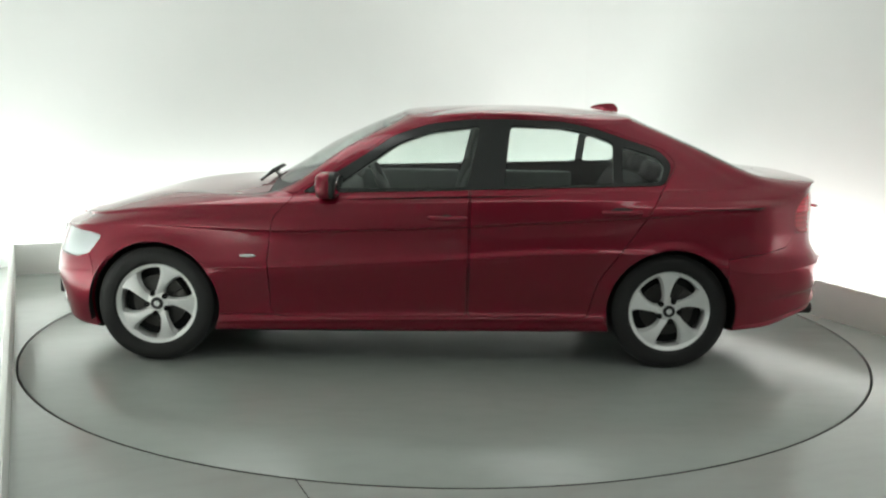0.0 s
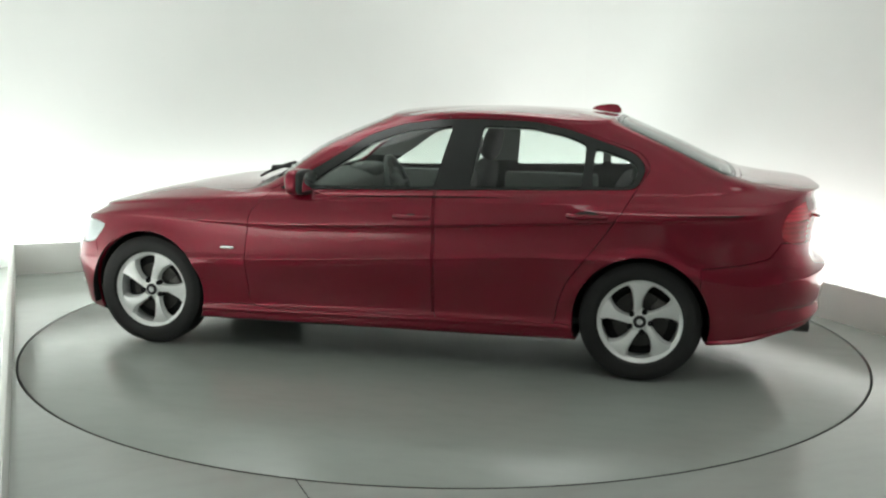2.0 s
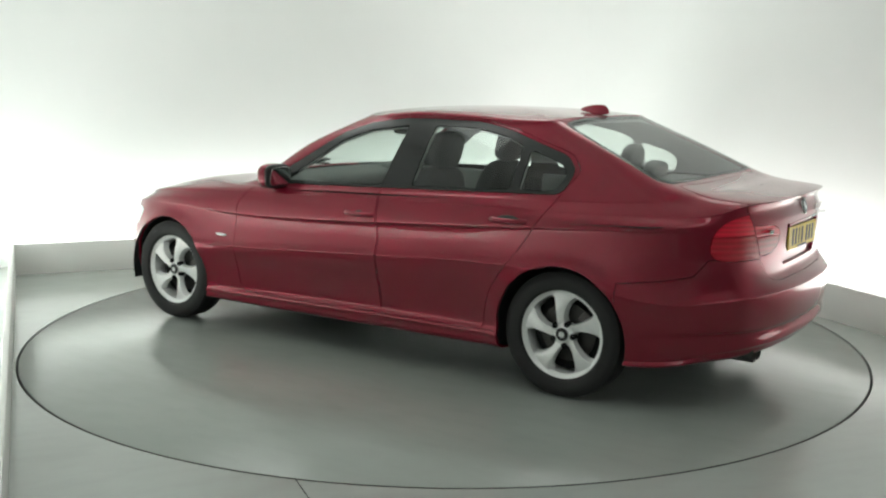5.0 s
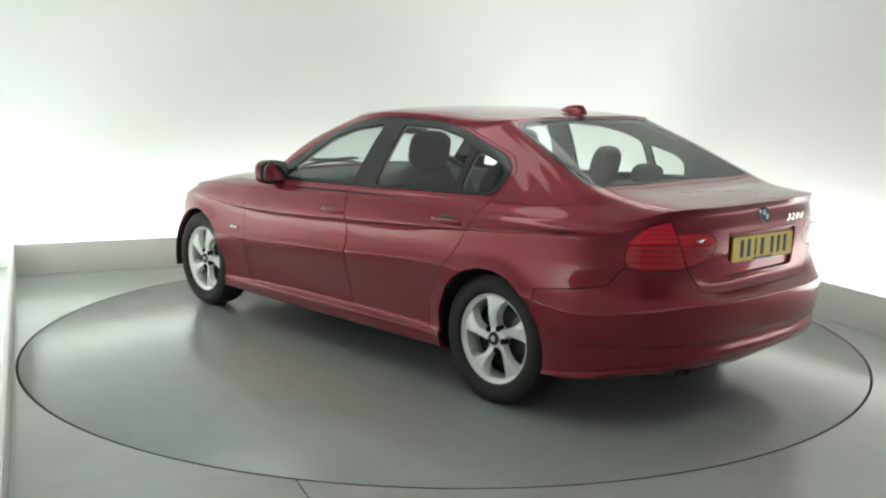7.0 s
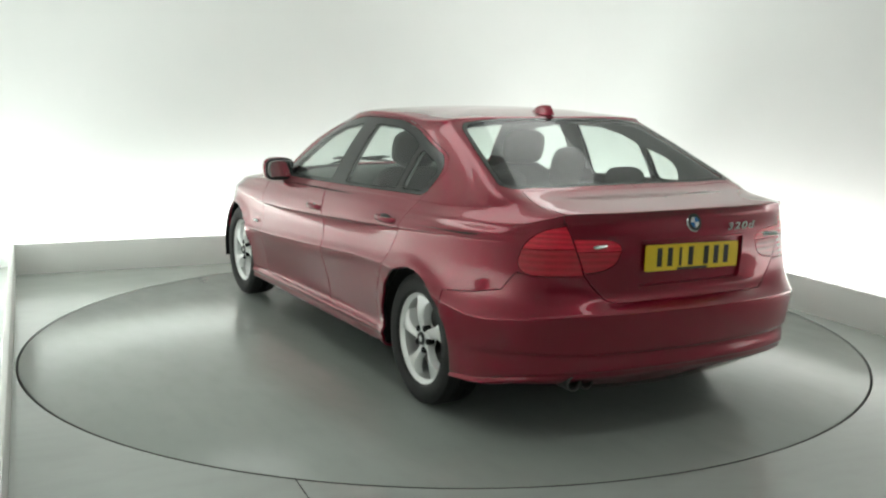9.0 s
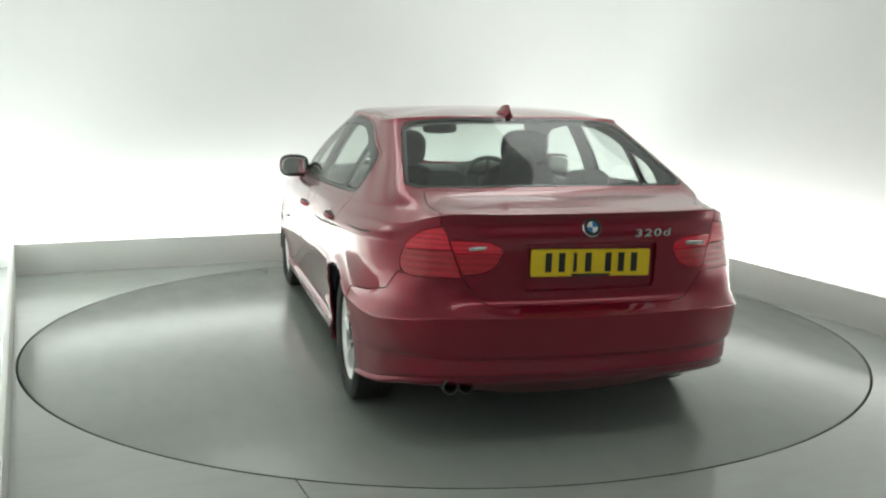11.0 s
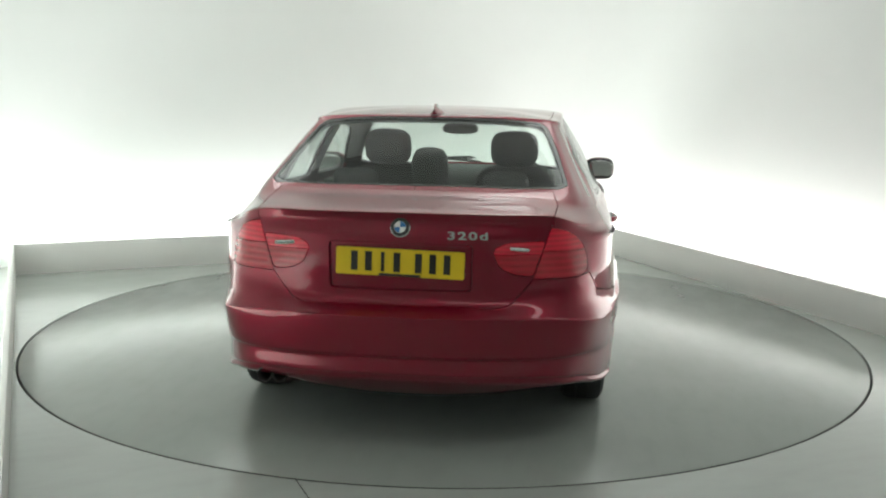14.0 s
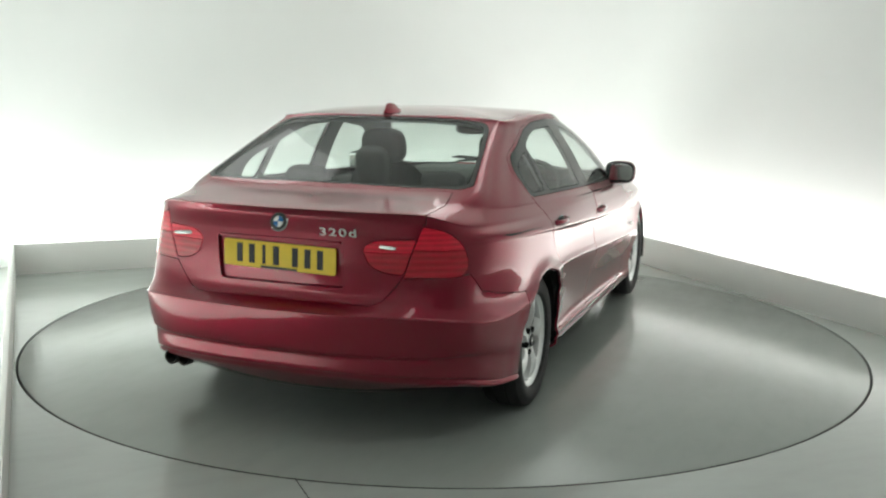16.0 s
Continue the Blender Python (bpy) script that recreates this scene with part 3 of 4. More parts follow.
def shell(faces, mirrored=False, both=False, rim=0.002, fold=0.010, offset=0.0):
    """A panel of the skin with a folded-in rim; both: left and right half in one piece."""
    bm = bmesh.new()
    for s in ((1, -1) if both else ((-1,) if mirrored else (1,))):
        for f in faces:
            vs = [bm.verts.new((v.x, v.y * s, v.z)) for v in f]
            try:
                bm.faces.new(vs if s == 1 else vs[::-1])
            except ValueError:
                pass
    bmesh.ops.remove_doubles(bm, verts=bm.verts[:], dist=0.0004)
    bmesh.ops.dissolve_degenerate(bm, edges=bm.edges[:], dist=0.0002)
    bmesh.ops.recalc_face_normals(bm, faces=bm.faces[:])
    # outward: away from the middle of the cabin
    s = sum((f.normal.dot(f.calc_center_median() - Vector((1.2, 0, .55))) * f.calc_area() for f in bm.faces))
    if s < 0:
        bmesh.ops.reverse_faces(bm, faces=bm.faces[:])
    bm.normal_update()
    if offset:
        mv = {v: v.co + v.normal * offset for v in bm.verts}
        for v, c in mv.items():
            v.co = c
    if rim:
        edge = {v: v.normal.copy() for v in bm.verts if v.is_boundary}
        bmesh.ops.inset_region(bm, faces=bm.faces[:], thickness=rim, depth=0, use_boundary=True, use_even_offset=False)
        for v, n in edge.items():
            if v.is_valid:
                v.co = v.co - n * fold
    return bm


def skin_part(name, bm, mat, parent, label=""):
    me = bpy.data.meshes.new(name)
    bm.to_mesh(me)
    bm.free()
    me.materials.append(mat)
    ob = new(name, me)
    ob.parent = parent
    finish(ob, 40)
    if label:
        tagged(ob, label)
    return ob


car = tagged(new("car"), "dark red metallic four-door saloon car on the turntable", "car")
CX, CY = 1.207, 0.045      # where the turntable's centre lies under the car


def parts_of_skin():
    for name, mat, label in (("bonnet", PAINT, ""), ("boot_lid", PAINT, ""), ("roof", PAINT, ""), ("windscreen", GLASS, "tinted windscreen glass"), ("rear_window", REAR_GLASS, "tinted rear window glass"),
                             ("rear_bumper", PAINT, ""), ("front_bumper", PAINT, ""), ("underbody", CAVITY, "black underbody"), ("rear_window_seal", GLOSS_BLACK, "black rear window seal")):
        skin_part(name, shell(PANELS[name], both=True, rim=0.002, fold=0.005 if mat in (GLASS, REAR_GLASS) else 0.010), mat, car, label)
    skin_part("plate_recess", shell(PANELS["plate_recess"], both=True, rim=0.002, fold=-0.012, offset=-0.016), PAINT, car)
    for name, mat, label in (("front_door", PAINT, ""), ("rear_door", PAINT, ""), ("front_wing", PAINT, ""), ("side_frame", PAINT, ""), ("sill", PAINT, ""), ("window_surround", GLOSS_BLACK, "gloss black window surround"),
                             ("window_front", GLASS, "tinted side window"), ("window_rear", GLASS, "tinted side window"), ("window_quarter", GLASS, "tinted quarter window"),
                             ("tail_lamp", RED_LENS, "bright red tail lamp"), ("tail_lamp_lower", DARK_LENS, "deep red lower tail lamp"), ("lid_lamp", RED_LENS, "red lamp on the boot lid"), ("lid_lamp_lower", DARK_LENS, "deep red lower lamp on the boot lid"), ("headlamp", CLEAR, "clear headlamp lens"), ("scuttle", BLACK, "black plastic scuttle")):
        for m in (False, True):
            skin_part(name, shell(PANELS[name], mirrored=m, rim=0.002 if mat in (GLASS, RED_LENS, DARK_LENS) else 0.002, fold=0.004 if mat in (GLASS, RED_LENS, DARK_LENS) else 0.010), mat, car, label)


parts_of_skin()
inner = []
for name, faces in PANELS.items():
    if name and name not in ("headlamp", "windscreen", "rear_window", "window_front", "window_rear", "window_quarter"):
        inner += faces
cabin = lambda f: min(v.z for v in f) > 1.0 and min(v.x for v in f) > -0.45
lining = [f for f in inner if cabin(f)]
lower_shell = [f for f in inner if not cabin(f) and not (min(v.x for v in f) < -.55 and max(v.z for v in f) > .86) and not (max(v.x for v in f) > 3.0 and max(v.z for v in f) > .62)]
skin_part("inner_shell", shell(lower_shell, both=True, rim=0, offset=-0.022), CAVITY, car, "dark inner body shell")
skin_part("headliner", shell(lining, both=True, rim=0, offset=-0.022), HEADLINER, car, "light grey cloth headliner and pillar trim")
for m in (False, True):
    skin_part("headlamp_reflector", shell(PANELS["headlamp"], mirrored=m, rim=0, offset=-0.017), LAMP_BODY, car, "bright headlamp reflector")

# ---- wheels ----
TYRE_R, RIM_R, TYRE_W = 0.316, 0.226, 0.205


def wheel():
    hub = new("wheel")
    bm = bmesh.new()
    w = TYRE_W / 2
    lathe(bm, [(RIM_R - .008, -w * .8), (RIM_R + .004, -w * .95), (RIM_R + .045, -w), (TYRE_R - .03, -w * .96), (TYRE_R - .008, -w * .82), (TYRE_R, -w * .55), (TYRE_R, -w * .30), (TYRE_R - .006, -w * .29), (TYRE_R - .006, -w * .25), (TYRE_R, -w * .24),
               (TYRE_R, w * .24), (TYRE_R - .006, w * .25), (TYRE_R - .006, w * .29), (TYRE_R, w * .30), (TYRE_R, w * .55), (TYRE_R - .008, w * .82), (TYRE_R - .03, w * .96), (RIM_R + .045, w), (RIM_R + .018, w * .97), (RIM_R + .004, w * .93), (RIM_R - .008, w * .8)], 64)
    part("tyre", bm, RUBBER, hub, "black rubber tyre", 30)
    bm = bmesh.new()
    lathe(bm, [(.17, -w * .8), (RIM_R - .014, -w * .7), (RIM_R - .034, w * .35), (RIM_R - .029, w * .64), (RIM_R - .012, w * .72), (RIM_R - .004, w * .84), (RIM_R + .004, w * .90), (RIM_R + .001, w * .80), (RIM_R - .008, w * .6)], 64)
    # five broad spokes
    for k in range(5):
        rows = []
        for i in range(13):
            q = i / 12
            r = .045 + q * (RIM_R - .014 - .045)
            a0 = 2 * math.pi * k / 5 + radians(14) * (1 - q) ** 1.5
            hw = radians(36) * (1 - q) ** 6 + radians(15.5) * (1 - (1 - q) ** 3) + radians(11) * max(0, q - .62) ** 2 / .1444
            hw = min(hw, radians(36))
            row = []
            for j in range(9):
                s = (j / 8 - .5) * 2
                a = a0 + s * hw
                h = w * (.62 + .16 * math.sin(math.pi * q)) - .010 * abs(s) ** 3.5 + .007 * s
                if abs(s) > .99:
                    h -= .03
                row.append(bm.verts.new((r * math.cos(a), r * math.sin(a), h)))
            rows.append(row)
        for a, b in zip(rows, rows[1:]):
            for j in range(8):
                bm.faces.new((a[j], a[j + 1], b[j + 1], b[j]))
    lathe(bm, [(.001, w * .66), (.05, w * .66), (.062, w * .60), (.066, w * .30)], 32)
    rim = part("rim", bm, ALLOY, hub, "silver five-spoke alloy rim", 35)
    bm = bmesh.new()
    lathe(bm, [(.001, .012), (.028, .012), (.032, .008), (.034, 0)], 28, Matrix.Translation((0, 0, w * .66)))
    cap = part("hub_cap", bm, ALLOY, hub, "round hub cap with black and white badge")
    bm = bmesh.new()
    for a in (0, math.pi):
        vs = [bm.verts.new((0, 0, w * .66 + .0135))] + [bm.verts.new((.015 * math.cos(a + i * math.pi / 16), .015 * math.sin(a + i * math.pi / 16), w * .66 + .0135)) for i in range(9)]
        bm.faces.new(vs)
    part("badge_quarters", bm, WHITE, cap)
    bm = bmesh.new()
    lathe(bm, [(.016, .0125), (.016, .0145), (.029, .0145), (.033, .008)], 28, Matrix.Translation((0, 0, w * .66)))
    part("badge_ring", bm, INK, cap)
    for k in range(5):
        a = 2 * math.pi * (k + .5) / 5 + radians(12)
        bm = bmesh.new()
        lathe(bm, [(.001, .008), (.010, .008), (.0105, .013), (.0145, .013), (.0145, -.02)], 12, Matrix.Translation((.056 * math.cos(a), .056 * math.sin(a), w * .60)))
        part("wheel_bolt", bm, CAVITY, hub, "dark wheel bolt in its hole")
    # disc in dark steel, so the shade between the spokes is coloured in
    bm = bmesh.new()
    lathe(bm, [(.05, .008), (.145, .008), (.145, -.008), (.05, -.008)], 40)
    part("brake_disc", bm, SOOT_SHADE, hub, "worn steel brake disc, darkened for the shade behind the spokes")
    # black disc close behind the spokes, filling their openings with painted shade
    bm = bmesh.new()
    lathe(bm, [(.001, -.014), (RIM_R - .034, -.014), (RIM_R - .034, -.022), (.001, -.022)], 40)
    part("backplate_shade", bm, CAVITY, hub, "black brake backplate, set forward as shade behind the spokes")
    bm = bmesh.new()
    box(bm, (-.115, .06, -.01), (.07, .12, .06), bev=.012)
    part("brake_caliper", bm, STEEL, hub, "grey brake caliper")
    return hub


first = wheel()
PLACES = [(2.76, .76, 31, 1), (0, .765, 54, 1), (2.76, -.76, 20, -1), (0, -.765, 0, -1)]
wheels = []
for i, (x, y, spin, s) in enumerate(PLACES):
    m = Matrix.Translation((x, y, TYRE_R)) @ pose(0, 0, 0, -90 * s, 0, 0) @ pose(0, 0, 0, 0, 0, spin)
    w_ob = first if i == 0 else copy_thing(first, m)
    w_ob.matrix_basis = m
    w_ob.parent = car
    wheels.append(w_ob)

# arch liners
for x in (0.0, 2.76):
    for s in (1, -1):
        bm = bmesh.new()
        rows = []
        for i in range(25):
            a = math.pi * (i / 24) * 1.16 - .08 * math.pi
            r = ARCH + .012
            rows.append([bm.verts.new((x + r * math.cos(a), y * s, .316 + r * math.sin(a))) for y in (.50, .865)] + [bm.verts.new((x, .50 * s, .316))])
        for a, b in zip(rows, rows[1:]):
            bm.faces.new((a[0], a[1], b[1], b[0]))
            bm.faces.new((a[0], b[0], a[2]))
        part("arch_liner", bm, CAVITY, car, "black wheel arch liner")



# ---- small outer parts ----
def prism_part(name, outline, d0, d1, place, mat, parent, label="", bev=0.0):
    bm = bmesh.new()
    solid(bm, outline, d0, d1, place)
    if bev:
        bmesh.ops.bevel(bm, geom=bm.edges[:], offset=bev, segments=2, affect="EDGES", profile=0.5)
    return part(name, bm, mat, parent, label)


def blob(bm, c, s, m=None, p=2.6, n=20):
    """A rounded cushion: a superellipsoid."""
    c = Vector(c)
    sg = lambda v, e: math.copysign(abs(v) ** e, v)
    e = 2 / p
    rows = []
    for i in range(n // 2 + 1):
        a = -math.pi / 2 + math.pi * i / (n // 2)
        row = []
        for j in range(n):
            b = 2 * math.pi * j / n
            v = Vector((s[0] * sg(math.cos(a), e) * sg(math.cos(b), e), s[1] * sg(math.cos(a), e) * sg(math.sin(b), e), s[2] * sg(math.sin(a), e)))
            row.append(bm.verts.new(c + (m @ v if m else v)))
        rows.append(row)
    for a, b in zip(rows, rows[1:]):
        for j in range(n):
            bm.faces.new((a[j], a[(j + 1) % n], b[(j + 1) % n], b[j]))
    bmesh.ops.remove_doubles(bm, verts=[v for r in rows for v in r], dist=0.0003)


for s in (1, -1):
    # door mirrors
    bm = bmesh.new()
    blob(bm, (1.835, .898 * s, .975), (.054, .093, .071), pose(0, 0, 0, 0, 0, -6 * s).to_3x3(), 3.0, 24)
    housing = part("door_mirror", bm, PAINT, car, "red door mirror with black rear casing")
    bm = bmesh.new()
    blob(bm, (1.797, .899 * s, .975), (.022, .0905, .0690), pose(0, 0, 0, 0, 0, -6 * s).to_3x3(), 3.4, 24)
    part("mirror_casing", bm, BLACK, housing, "black mirror casing")
    bm = bmesh.new()
    blob(bm, (1.7695, .902 * s, .976), (.003, .078, .056), pose(0, 0, 0, 0, -12, -6 * s).to_3x3(), 3.4, 24)
    part("mirror_glass", bm, CHROME, housing, "mirror glass")
    bm = bmesh.new()
    blob(bm, (1.83, .82 * s, .925), (.045, .045, .018), None, 2.6, 14)
    part("mirror_arm", bm, BLACK, housing, "black mirror arm")
    # door handles: a black pad painted as the cup's shade, a bowed grip before it
    for hx, hz, yy in ((1.20, .812, .905), (.285, .854, .899)):
        bm = bmesh.new()
        pts = [(hx - .10 + .2 * i / 10, (yy - .008 + .028 * math.sin(math.pi * i / 10) ** .5) * s, hz) for i in range(11)]
        tube(bm, pts, .012, 10)
        for v in bm.verts:
            v.co.z = hz + (v.co.z - hz) * 1.15
        grip = part("door_handle", bm, PAINT, car)
        bm = bmesh.new()
        blob(bm, (hx, (yy - .004) * s, hz - .004), (.068, .007, .030), None, 2.2, 20)
        part("handle_cup_shade", bm, BLACK, grip, "dark pad for the shade in the handle cup")
    # side repeaters on the wings
    bm = bmesh.new()
    blob(bm, (2.252, .908 * s, .598), (.045, .008, .0095), None, 2.6, 16)
    part("side_repeater", bm, LAMP_BODY, car, "clear side repeater lamp")
    # reverse lamps on the lid
    bm = bmesh.new()
    blob(bm, (-.862, .470 * s, .862), (.010, .050, .008), pose(0, 0, 0, 0, 0, 17 * s).to_3x3(), 4, 16)
    part("reverse_lamp", bm, LAMP_BODY, car, "clear reverse lamp strip")
    # front fog lamps and kidney openings
    bm = bmesh.new()
    blob(bm, (3.315, .57 * s, .30), (.02, .05, .05), pose(0, 0, 0, 0, 0, -30 * s).to_3x3(), 2.2, 18)
    part("fog_lamp", bm, LAMP_BODY, car, "round clear fog lamp")
    bm = bmesh.new()
    blob(bm, (3.445, .14 * s, .630), (.028, .12, .042), pose(0, 0, 0, 0, -14, 0).to_3x3(), 3, 20)
    grille = part("grille", bm, CHROME, car, "chrome-rimmed radiator grille")
    for k in range(8):
        bm = bmesh.new()
        box(bm, (3.470, (.055 + .024 * k) * s, .628), (.010, .009, .066), pose(0, 0, 0, 0, -14, 0), bev=.002)
        part("grille_bar", bm, BLACK, grille, "black grille bar")
    # headlamp rings
    for hy, hx in ((.62, 3.225), (.49, 3.30)):
        bm = bmesh.new()
        lathe(bm, [(.036, .0), (.038, .008), (.032, .009), (.029, .002), (.001, -.003)], 24, Matrix.Translation((hx, hy * s, .642)) @ pose(0, 0, 0, 0, 62, 22 * s))
        part("headlamp_ring", bm, CHROME, car, "round headlamp ring")
    # wipers
    bm = bmesh.new()
    base = Vector((2.25, (.38 if s > 0 else -.12), .948))
    tip = base + Vector((-.05, .46 if s < 0 else -.40, .045))
    tube(bm, [base + Vector((.02, 0, 0)), base + Vector((0, (tip - base).y * .1, .018)), base.lerp(tip, .5) + Vector((.012, 0, .02)), tip + Vector((.01, 0, .012))], .008, 8)
    arm = part("wiper_arm", bm, BLACK, car, "black wiper arm")
    bm = bmesh.new()
    tube(bm, [base.lerp(tip, .12) + Vector((.0, 0, .014)), base.lerp(tip, .5) + Vector((.006, 0, .010)), tip + Vector((.004, (tip - base).y * .08, .006))], .006, 6)
    part("wiper_blade", bm, RUBBER, arm, "black wiper blade")

bm = bmesh.new()
box(bm, (3.475, 0, .30), (.03, .62, .09), bev=.012)
part("lower_grille", bm, BLACK, car, "black lower air intake")

# roof aerial
bm = bmesh.new()
rows = []
for i in range(9):
    q = i / 8
    hgt = .006 + .038 * math.sin(math.pi * min(1, q * 1.02) ** .75 * .5) if q < .85 else .044 * (1 - (q - .85) / .15 * .55)
    wd = .030 * math.sin(math.pi * (.12 + .80 * (q ** .8))) + .006
    x = .345 - .165 * q
    zb = 1.362 + (x - .20) * .10
    rows.append([bm.verts.new((x, yy * wd, zb + hh * hgt)) for yy, hh in ((1, -.2), (.62, .22), (.22, .6), (.12, 1), (-.12, 1), (-.22, .6), (-.62, .22), (-1, -.2))])
for a, b in zip(rows, rows[1:]):
    for j in range(7):
        bm.faces.new((a[j], a[j + 1], b[j + 1], b[j]))
bm.faces.new(rows[0])
bm.faces.new(rows[-1][::-1])
part("roof_aerial", bm, PAINT, car, "red fin-shaped roof aerial")

# number plate with plain bars for its characters
PLATE = pose(-.884, 0, .795, 1.2, 0, 0)


def on_plate(a, b, d):
    return PLATE @ Vector((-d, a, b))


prow = lambda w, h, y0=0, z0=0: [(y0 - w / 2, z0 - h / 2), (y0 + w / 2, z0 - h / 2), (y0 + w / 2, z0 + h / 2), (y0 - w / 2, z0 + h / 2)]
plate = prism_part("number_plate", rounded(prow(.52, .111), .008), 0, .006, on_plate, YELLOW, car, "yellow number plate with dark bars", 0)
for k in range(7):
    yk = .185 - k * .0575 - (.03 if k > 3 else 0)
    prism_part("plate_bar", prow(.027 if k not in (2,) else .014, .079, yk, .002), .006, .0075, on_plate, INK, plate, "black bar")
prism_part("plate_strip", prow(.17, .010, .0, -.050), .006, .0075, on_plate, INK, plate, "small dark strip")
bm = bmesh.new()
box(bm, (-.884, .0, .872), (.022, .56, .012), bev=.004)
part("lid_handle", bm, PAINT, car)

# round badge on the lid
BADGE = pose(-.880, 0, .938, 0, -74, 0)
bm = bmesh.new()
lathe(bm, [(.001, .010), (.022, .010), (.0225, .011), (.037, .010), (.041, .006), (.041, -.01)], 32, BADGE)
badge = part("lid_badge", bm, CHROME, car, "round badge with blue and white quarters")
bm = bmesh.new()
lathe(bm, [(.024, .0112), (.024, .0122), (.036, .0115), (.037, .0100)], 32, BADGE)
part("badge_ring", bm, INK, badge, "black badge ring")
for k in range(4):
    bm = bmesh.new()
    a0 = k * math.pi / 2
    top = [bm.verts.new(BADGE @ Vector((0, 0, .0118)))] + [bm.verts.new(BADGE @ Vector((.023 * math.cos(a0 + i * math.pi / 16), .023 * math.sin(a0 + i * math.pi / 16), .0118))) for i in range(9)]
    bm.faces.new(top)
    part("badge_quarter", bm, BLUE if k % 2 else WHITE, badge, "blue quarter" if k % 2 else "white quarter")

# model lettering on the lid
fc = bpy.data.curves.new("lettering", "FONT")
fc.body, fc.size, fc.extrude, fc.space_character, fc.offset = "320d", .062, .002, 1.2, .0012
fo = new("lettering", fc)
fme = bpy.data.meshes.new_from_object(fo.evaluated_get(bpy.context.evaluated_depsgraph_get()))
bpy.data.objects.remove(fo)
fme.materials.append(CHROME)
fo = new("model_lettering", fme)
tagged(fo, "chrome model lettering")
fo.parent = car
fo.matrix_basis = Matrix.Translation((-.892, -.188, .898)) @ Matrix(((0.055, -.20, -1, 0), (-1, 0, -.055, 0), (0, 1, -.20, 0), (0, 0, 0, 1))) @ pose(0, 0, 0) @ Matrix.Diagonal((1.15, .72, 1, 1))

# lock button above the lid lip and boot seal
bm = bmesh.new()
lathe(bm, [(.001, .004), (.007, .004), (.009, 0), (.009, -.01)], 14, Matrix.Translation((-.665, -.03, 1.022)))
part("washer_nozzle", bm, BLACK, car, "small black nozzle on the boot lid")

# exhaust: twin oval tailpipes
for k, yk in enumerate((.51, .575)):
    bm = bmesh.new()
    lathe(bm, [(.026, -.10), (.026, .16), (.030, .165), (.034, .16), (.034, -.10)], 24, Matrix.Translation((-.69, yk, .294)) @ pose(0, 0, 0, 0, -90, 0))
    part("tailpipe", bm, SOOT_SHADE, car, "dull steel tailpipe")
    bm = bmesh.new()
    lathe(bm, [(.001, .05), (.026, .05)], 16, Matrix.Translation((-.69, yk, .294)) @ pose(0, 0, 0, 0, -90, 0))
    part("pipe_bore", bm, CAVITY, car, "dark disc closing the pipe bore")

# ---- cabin ----
def seat(x, y, lean=14):
    m = pose(x, y, .62, 0, -lean, 0)
    bm = bmesh.new()
    blob(bm, (x + .24, y, .52), (.26, .25, .10), pose(0, 0, 0, 0, -6, 0).to_3x3(), 3.2, 24)
    base = part("seat_cushion", bm, CLOTH, car, "charcoal cloth seat")
    bm = bmesh.new()
    blob(bm, m @ Vector((0, 0, .135)), (.075, .25, .30), m.to_3x3(), 3.4, 28)
    part("backrest", bm, CLOTH, base, "charcoal cloth backrest")
    bm = bmesh.new()
    blob(bm, m @ Vector((.0, 0, .535)), (.055, .138, .105), m.to_3x3(), 3.2, 24)
    part("headrest", bm, CLOTH, base, "charcoal cloth headrest")
    for d in (-.06, .06):
        bm = bmesh.new()
        tube(bm, [m @ Vector((0, d, .40)), m @ Vector((0, d, .52))], .007, 8)
        part("headrest_post", bm, CHROME, base, "steel headrest post")


seat(1.13, .37)
seat(1.13, -.37)
bm = bmesh.new()
blob(bm, (.42, 0, .50), (.28, .62, .11), None, 3.5, 28)
bench = part("rear_bench", bm, CLOTH, car, "charcoal cloth rear bench")
bm = bmesh.new()
blob(bm, (.17, 0, .76), (.085, .62, .25), pose(0, 0, 0, 0, -20, 0).to_3x3(), 4, 32)
part("backrest", bm, CLOTH, bench, "charcoal cloth bench back")
for yy, hh, hw in ((.37, .055, .112), (0, .105, .088), (-.37, .055, .112)):
    bm = bmesh.new()
    blob(bm, (.04, yy, 1.035 + (hh - .055) * 1.25), (.05, hw, hh), pose(0, 0, 0, 0, -16, 0).to_3x3(), 3.2, 22)
    part("headrest", bm, CLOTH, bench, "charcoal cloth headrest")
bm = bmesh.new()
box(bm, (-.20, 0, .985), (.46, 1.22, .03), bev=.01)
part("parcel_shelf", bm, TRIM, car, "dark parcel shelf")
bm = bmesh.new()
box(bm, (1.05, 0, .27), (2.2, 1.44, .04), bev=.01)
part("cabin_floor", bm, TRIM, car, "dark carpeted cabin floor")
bm = bmesh.new()
blob(bm, (1.98, 0, .84), (.24, .74, .125), None, 3.2, 32)
dash = part("dashboard", bm, TRIM, car, "dark grey dashboard")
bm = bmesh.new()
blob(bm, (1.84, -.37, .945), (.10, .19, .05), None, 2.8, 24)
part("instrument_hood", bm, TRIM, dash, "dark instrument hood")
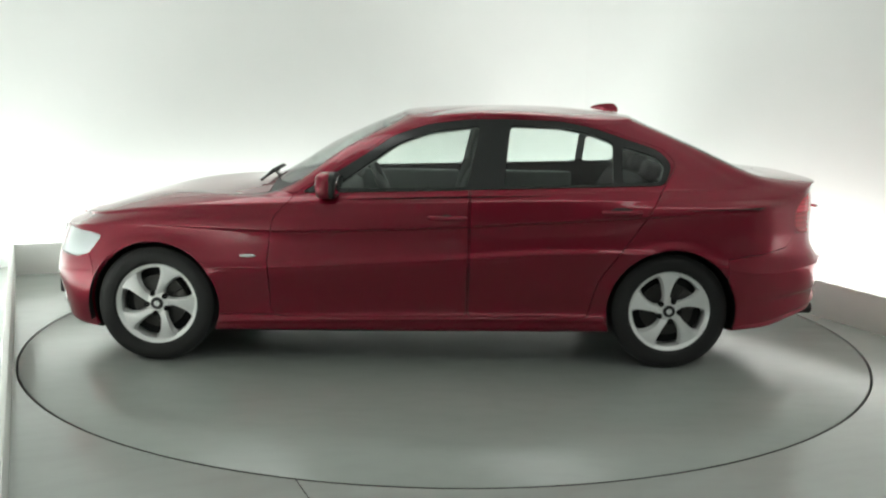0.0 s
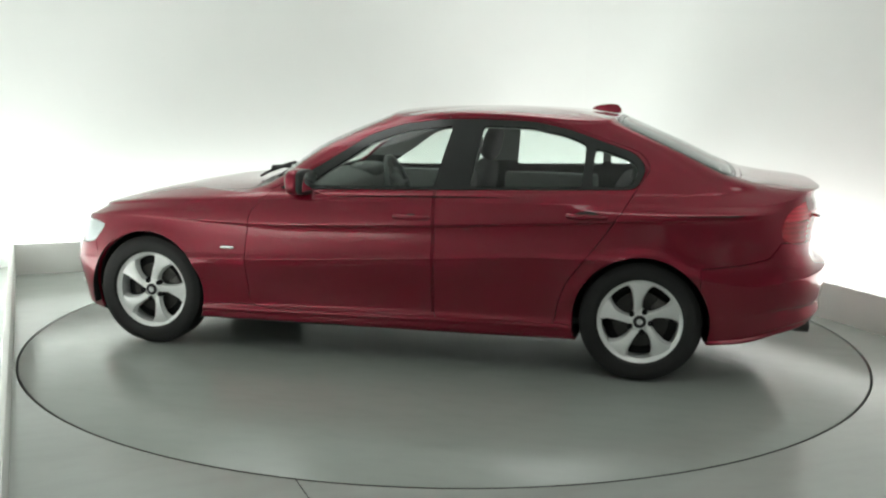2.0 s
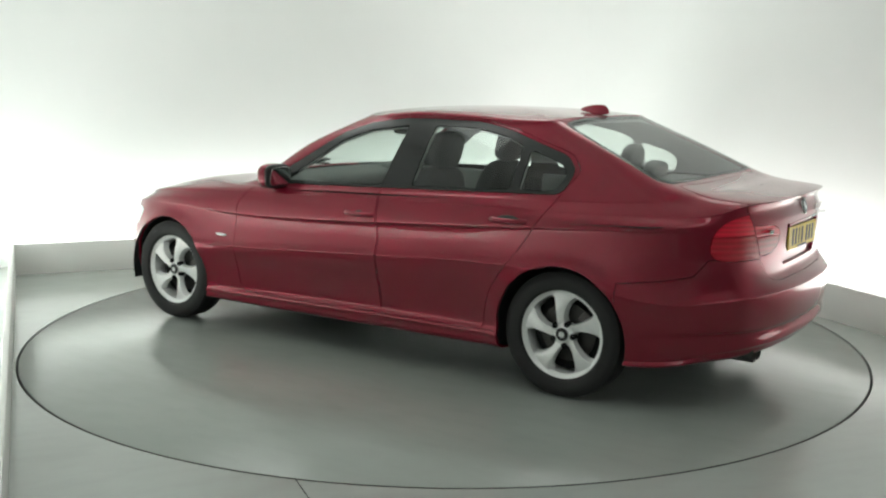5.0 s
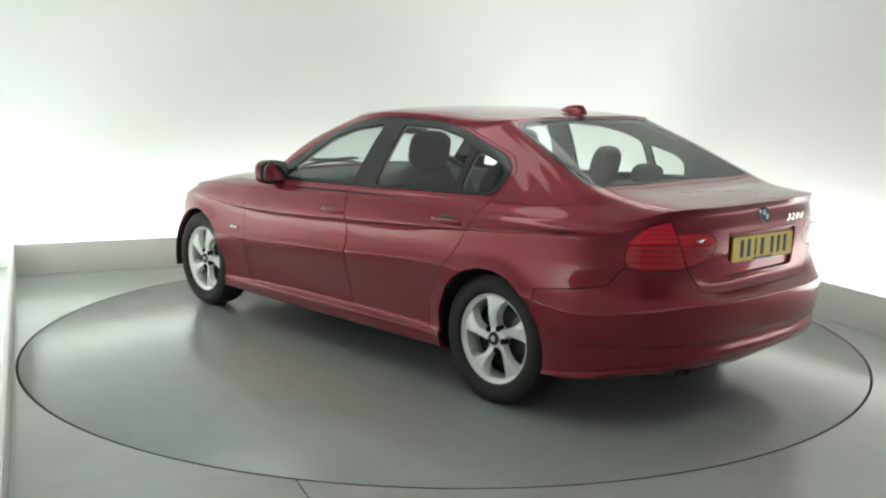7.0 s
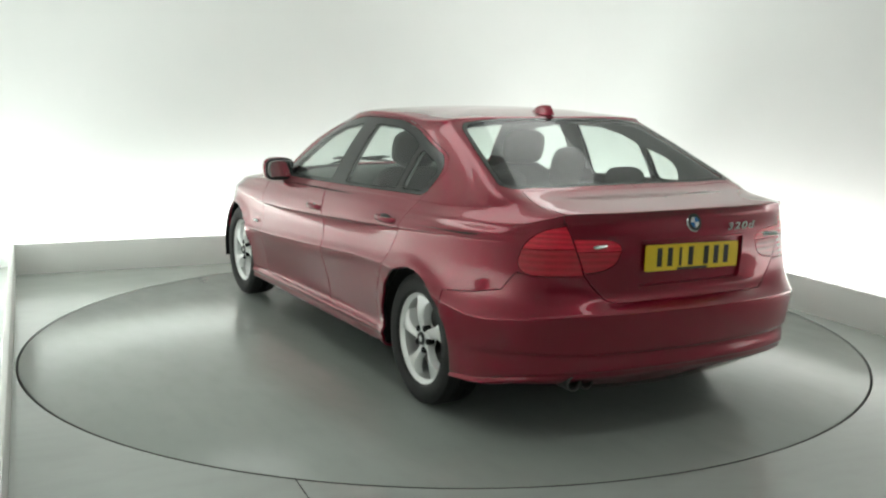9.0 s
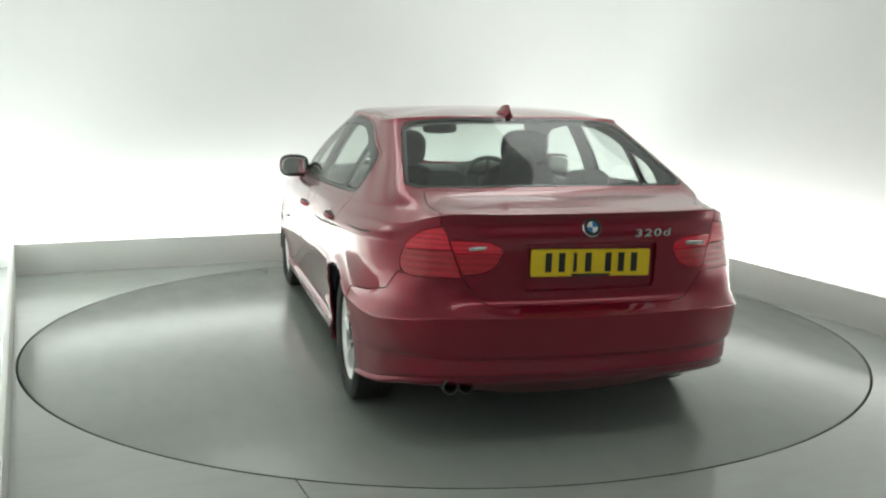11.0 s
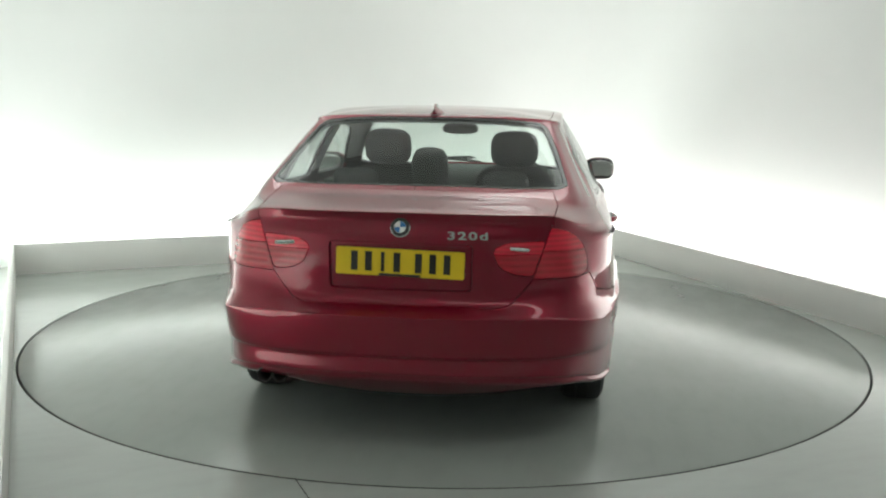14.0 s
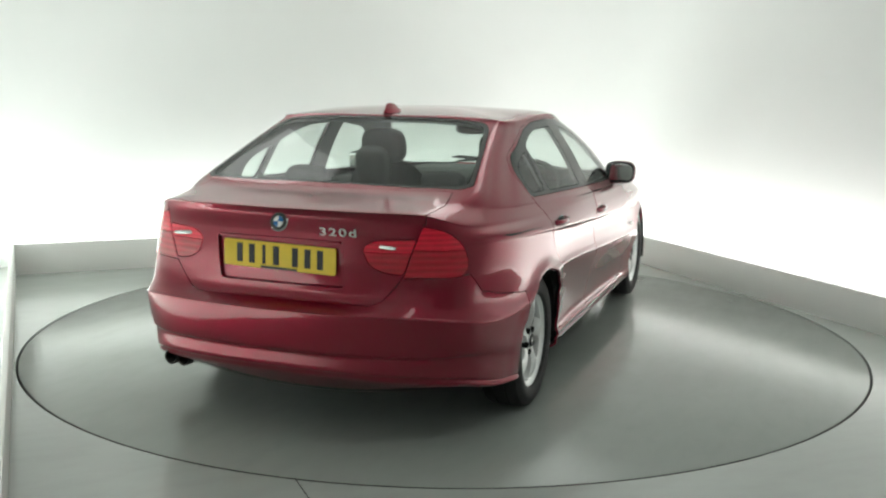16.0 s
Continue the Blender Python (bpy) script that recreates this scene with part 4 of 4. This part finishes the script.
bm = bmesh.new()
box(bm, (1.35, 0, .46), (.9, .18, .28), bev=.04)
part("centre_console", bm, TRIM, car, "dark centre console")
wm = pose(1.62, -.37, .86, 0, -65, 0)
bm = bmesh.new()
n = 36
tube(bm, [wm @ Vector((.185 * math.cos(2 * math.pi * i / n), .185 * math.sin(2 * math.pi * i / n), 0)) for i in range(n + 1)], .016, 10)
sw = part("steering_wheel", bm, TRIM, car, "dark leather steering wheel")
bm = bmesh.new()
blob(bm, wm @ Vector((0, 0, -.01)), (.075, .085, .03), wm.to_3x3(), 2.6, 20)
for a in (0, 90, 180):
    c, d = math.cos(radians(a - 90)), math.sin(radians(a - 90))
    tube(bm, [wm @ Vector((.06 * c, .06 * d, -.01)), wm @ Vector((.18 * c, .18 * d, 0))], .014, 8)
part("wheel_hub", bm, TRIM, sw, "dark airbag hub")
bm = bmesh.new()
blob(bm, (1.56, 0, 1.228), (.022, .115, .034), pose(0, 0, 0, 0, -8, 4).to_3x3(), 3, 24)
im = part("cabin_mirror", bm, BLACK, car, "black cabin mirror")
bm = bmesh.new()
tube(bm, [(1.575, 0, 1.235), (1.59, 0, 1.262), (1.575, 0, 1.285)], .012, 8)
part("mirror_stalk", bm, BLACK, im)
for s in (1, -1):
    for x0, x1 in ((1.12, 2.05), (.35, .98)):
        bm = bmesh.new()
        box(bm, ((x0 + x1) / 2, .765 * s, .70), (x1 - x0, .06, .46), bev=.025)
        part("door_card", bm, CARD, car, "dark grey door card")


def motions():
    rows = [(0.0, 0.0), (2.0, 12.75), (4.0, 26.44), (6.5, 43.82), (9.0, 60.91), (11.5, 78.30), (14.0, 96.22), (16.0, 110.30)]
    walk(car, [(t, pose(0, 0, 0, 0, 0, 180 - a)) for t, a in rows])
    walk(turntable, [(t, pose(0, 0, 0, 0, 0, 180 - a)) for t, a in rows])


# the car's own origin sits at the turntable's centre
for ob in car.children:
    ob.matrix_basis = Matrix.Translation((-CX, -CY, 0)) @ ob.matrix_basis
motions()
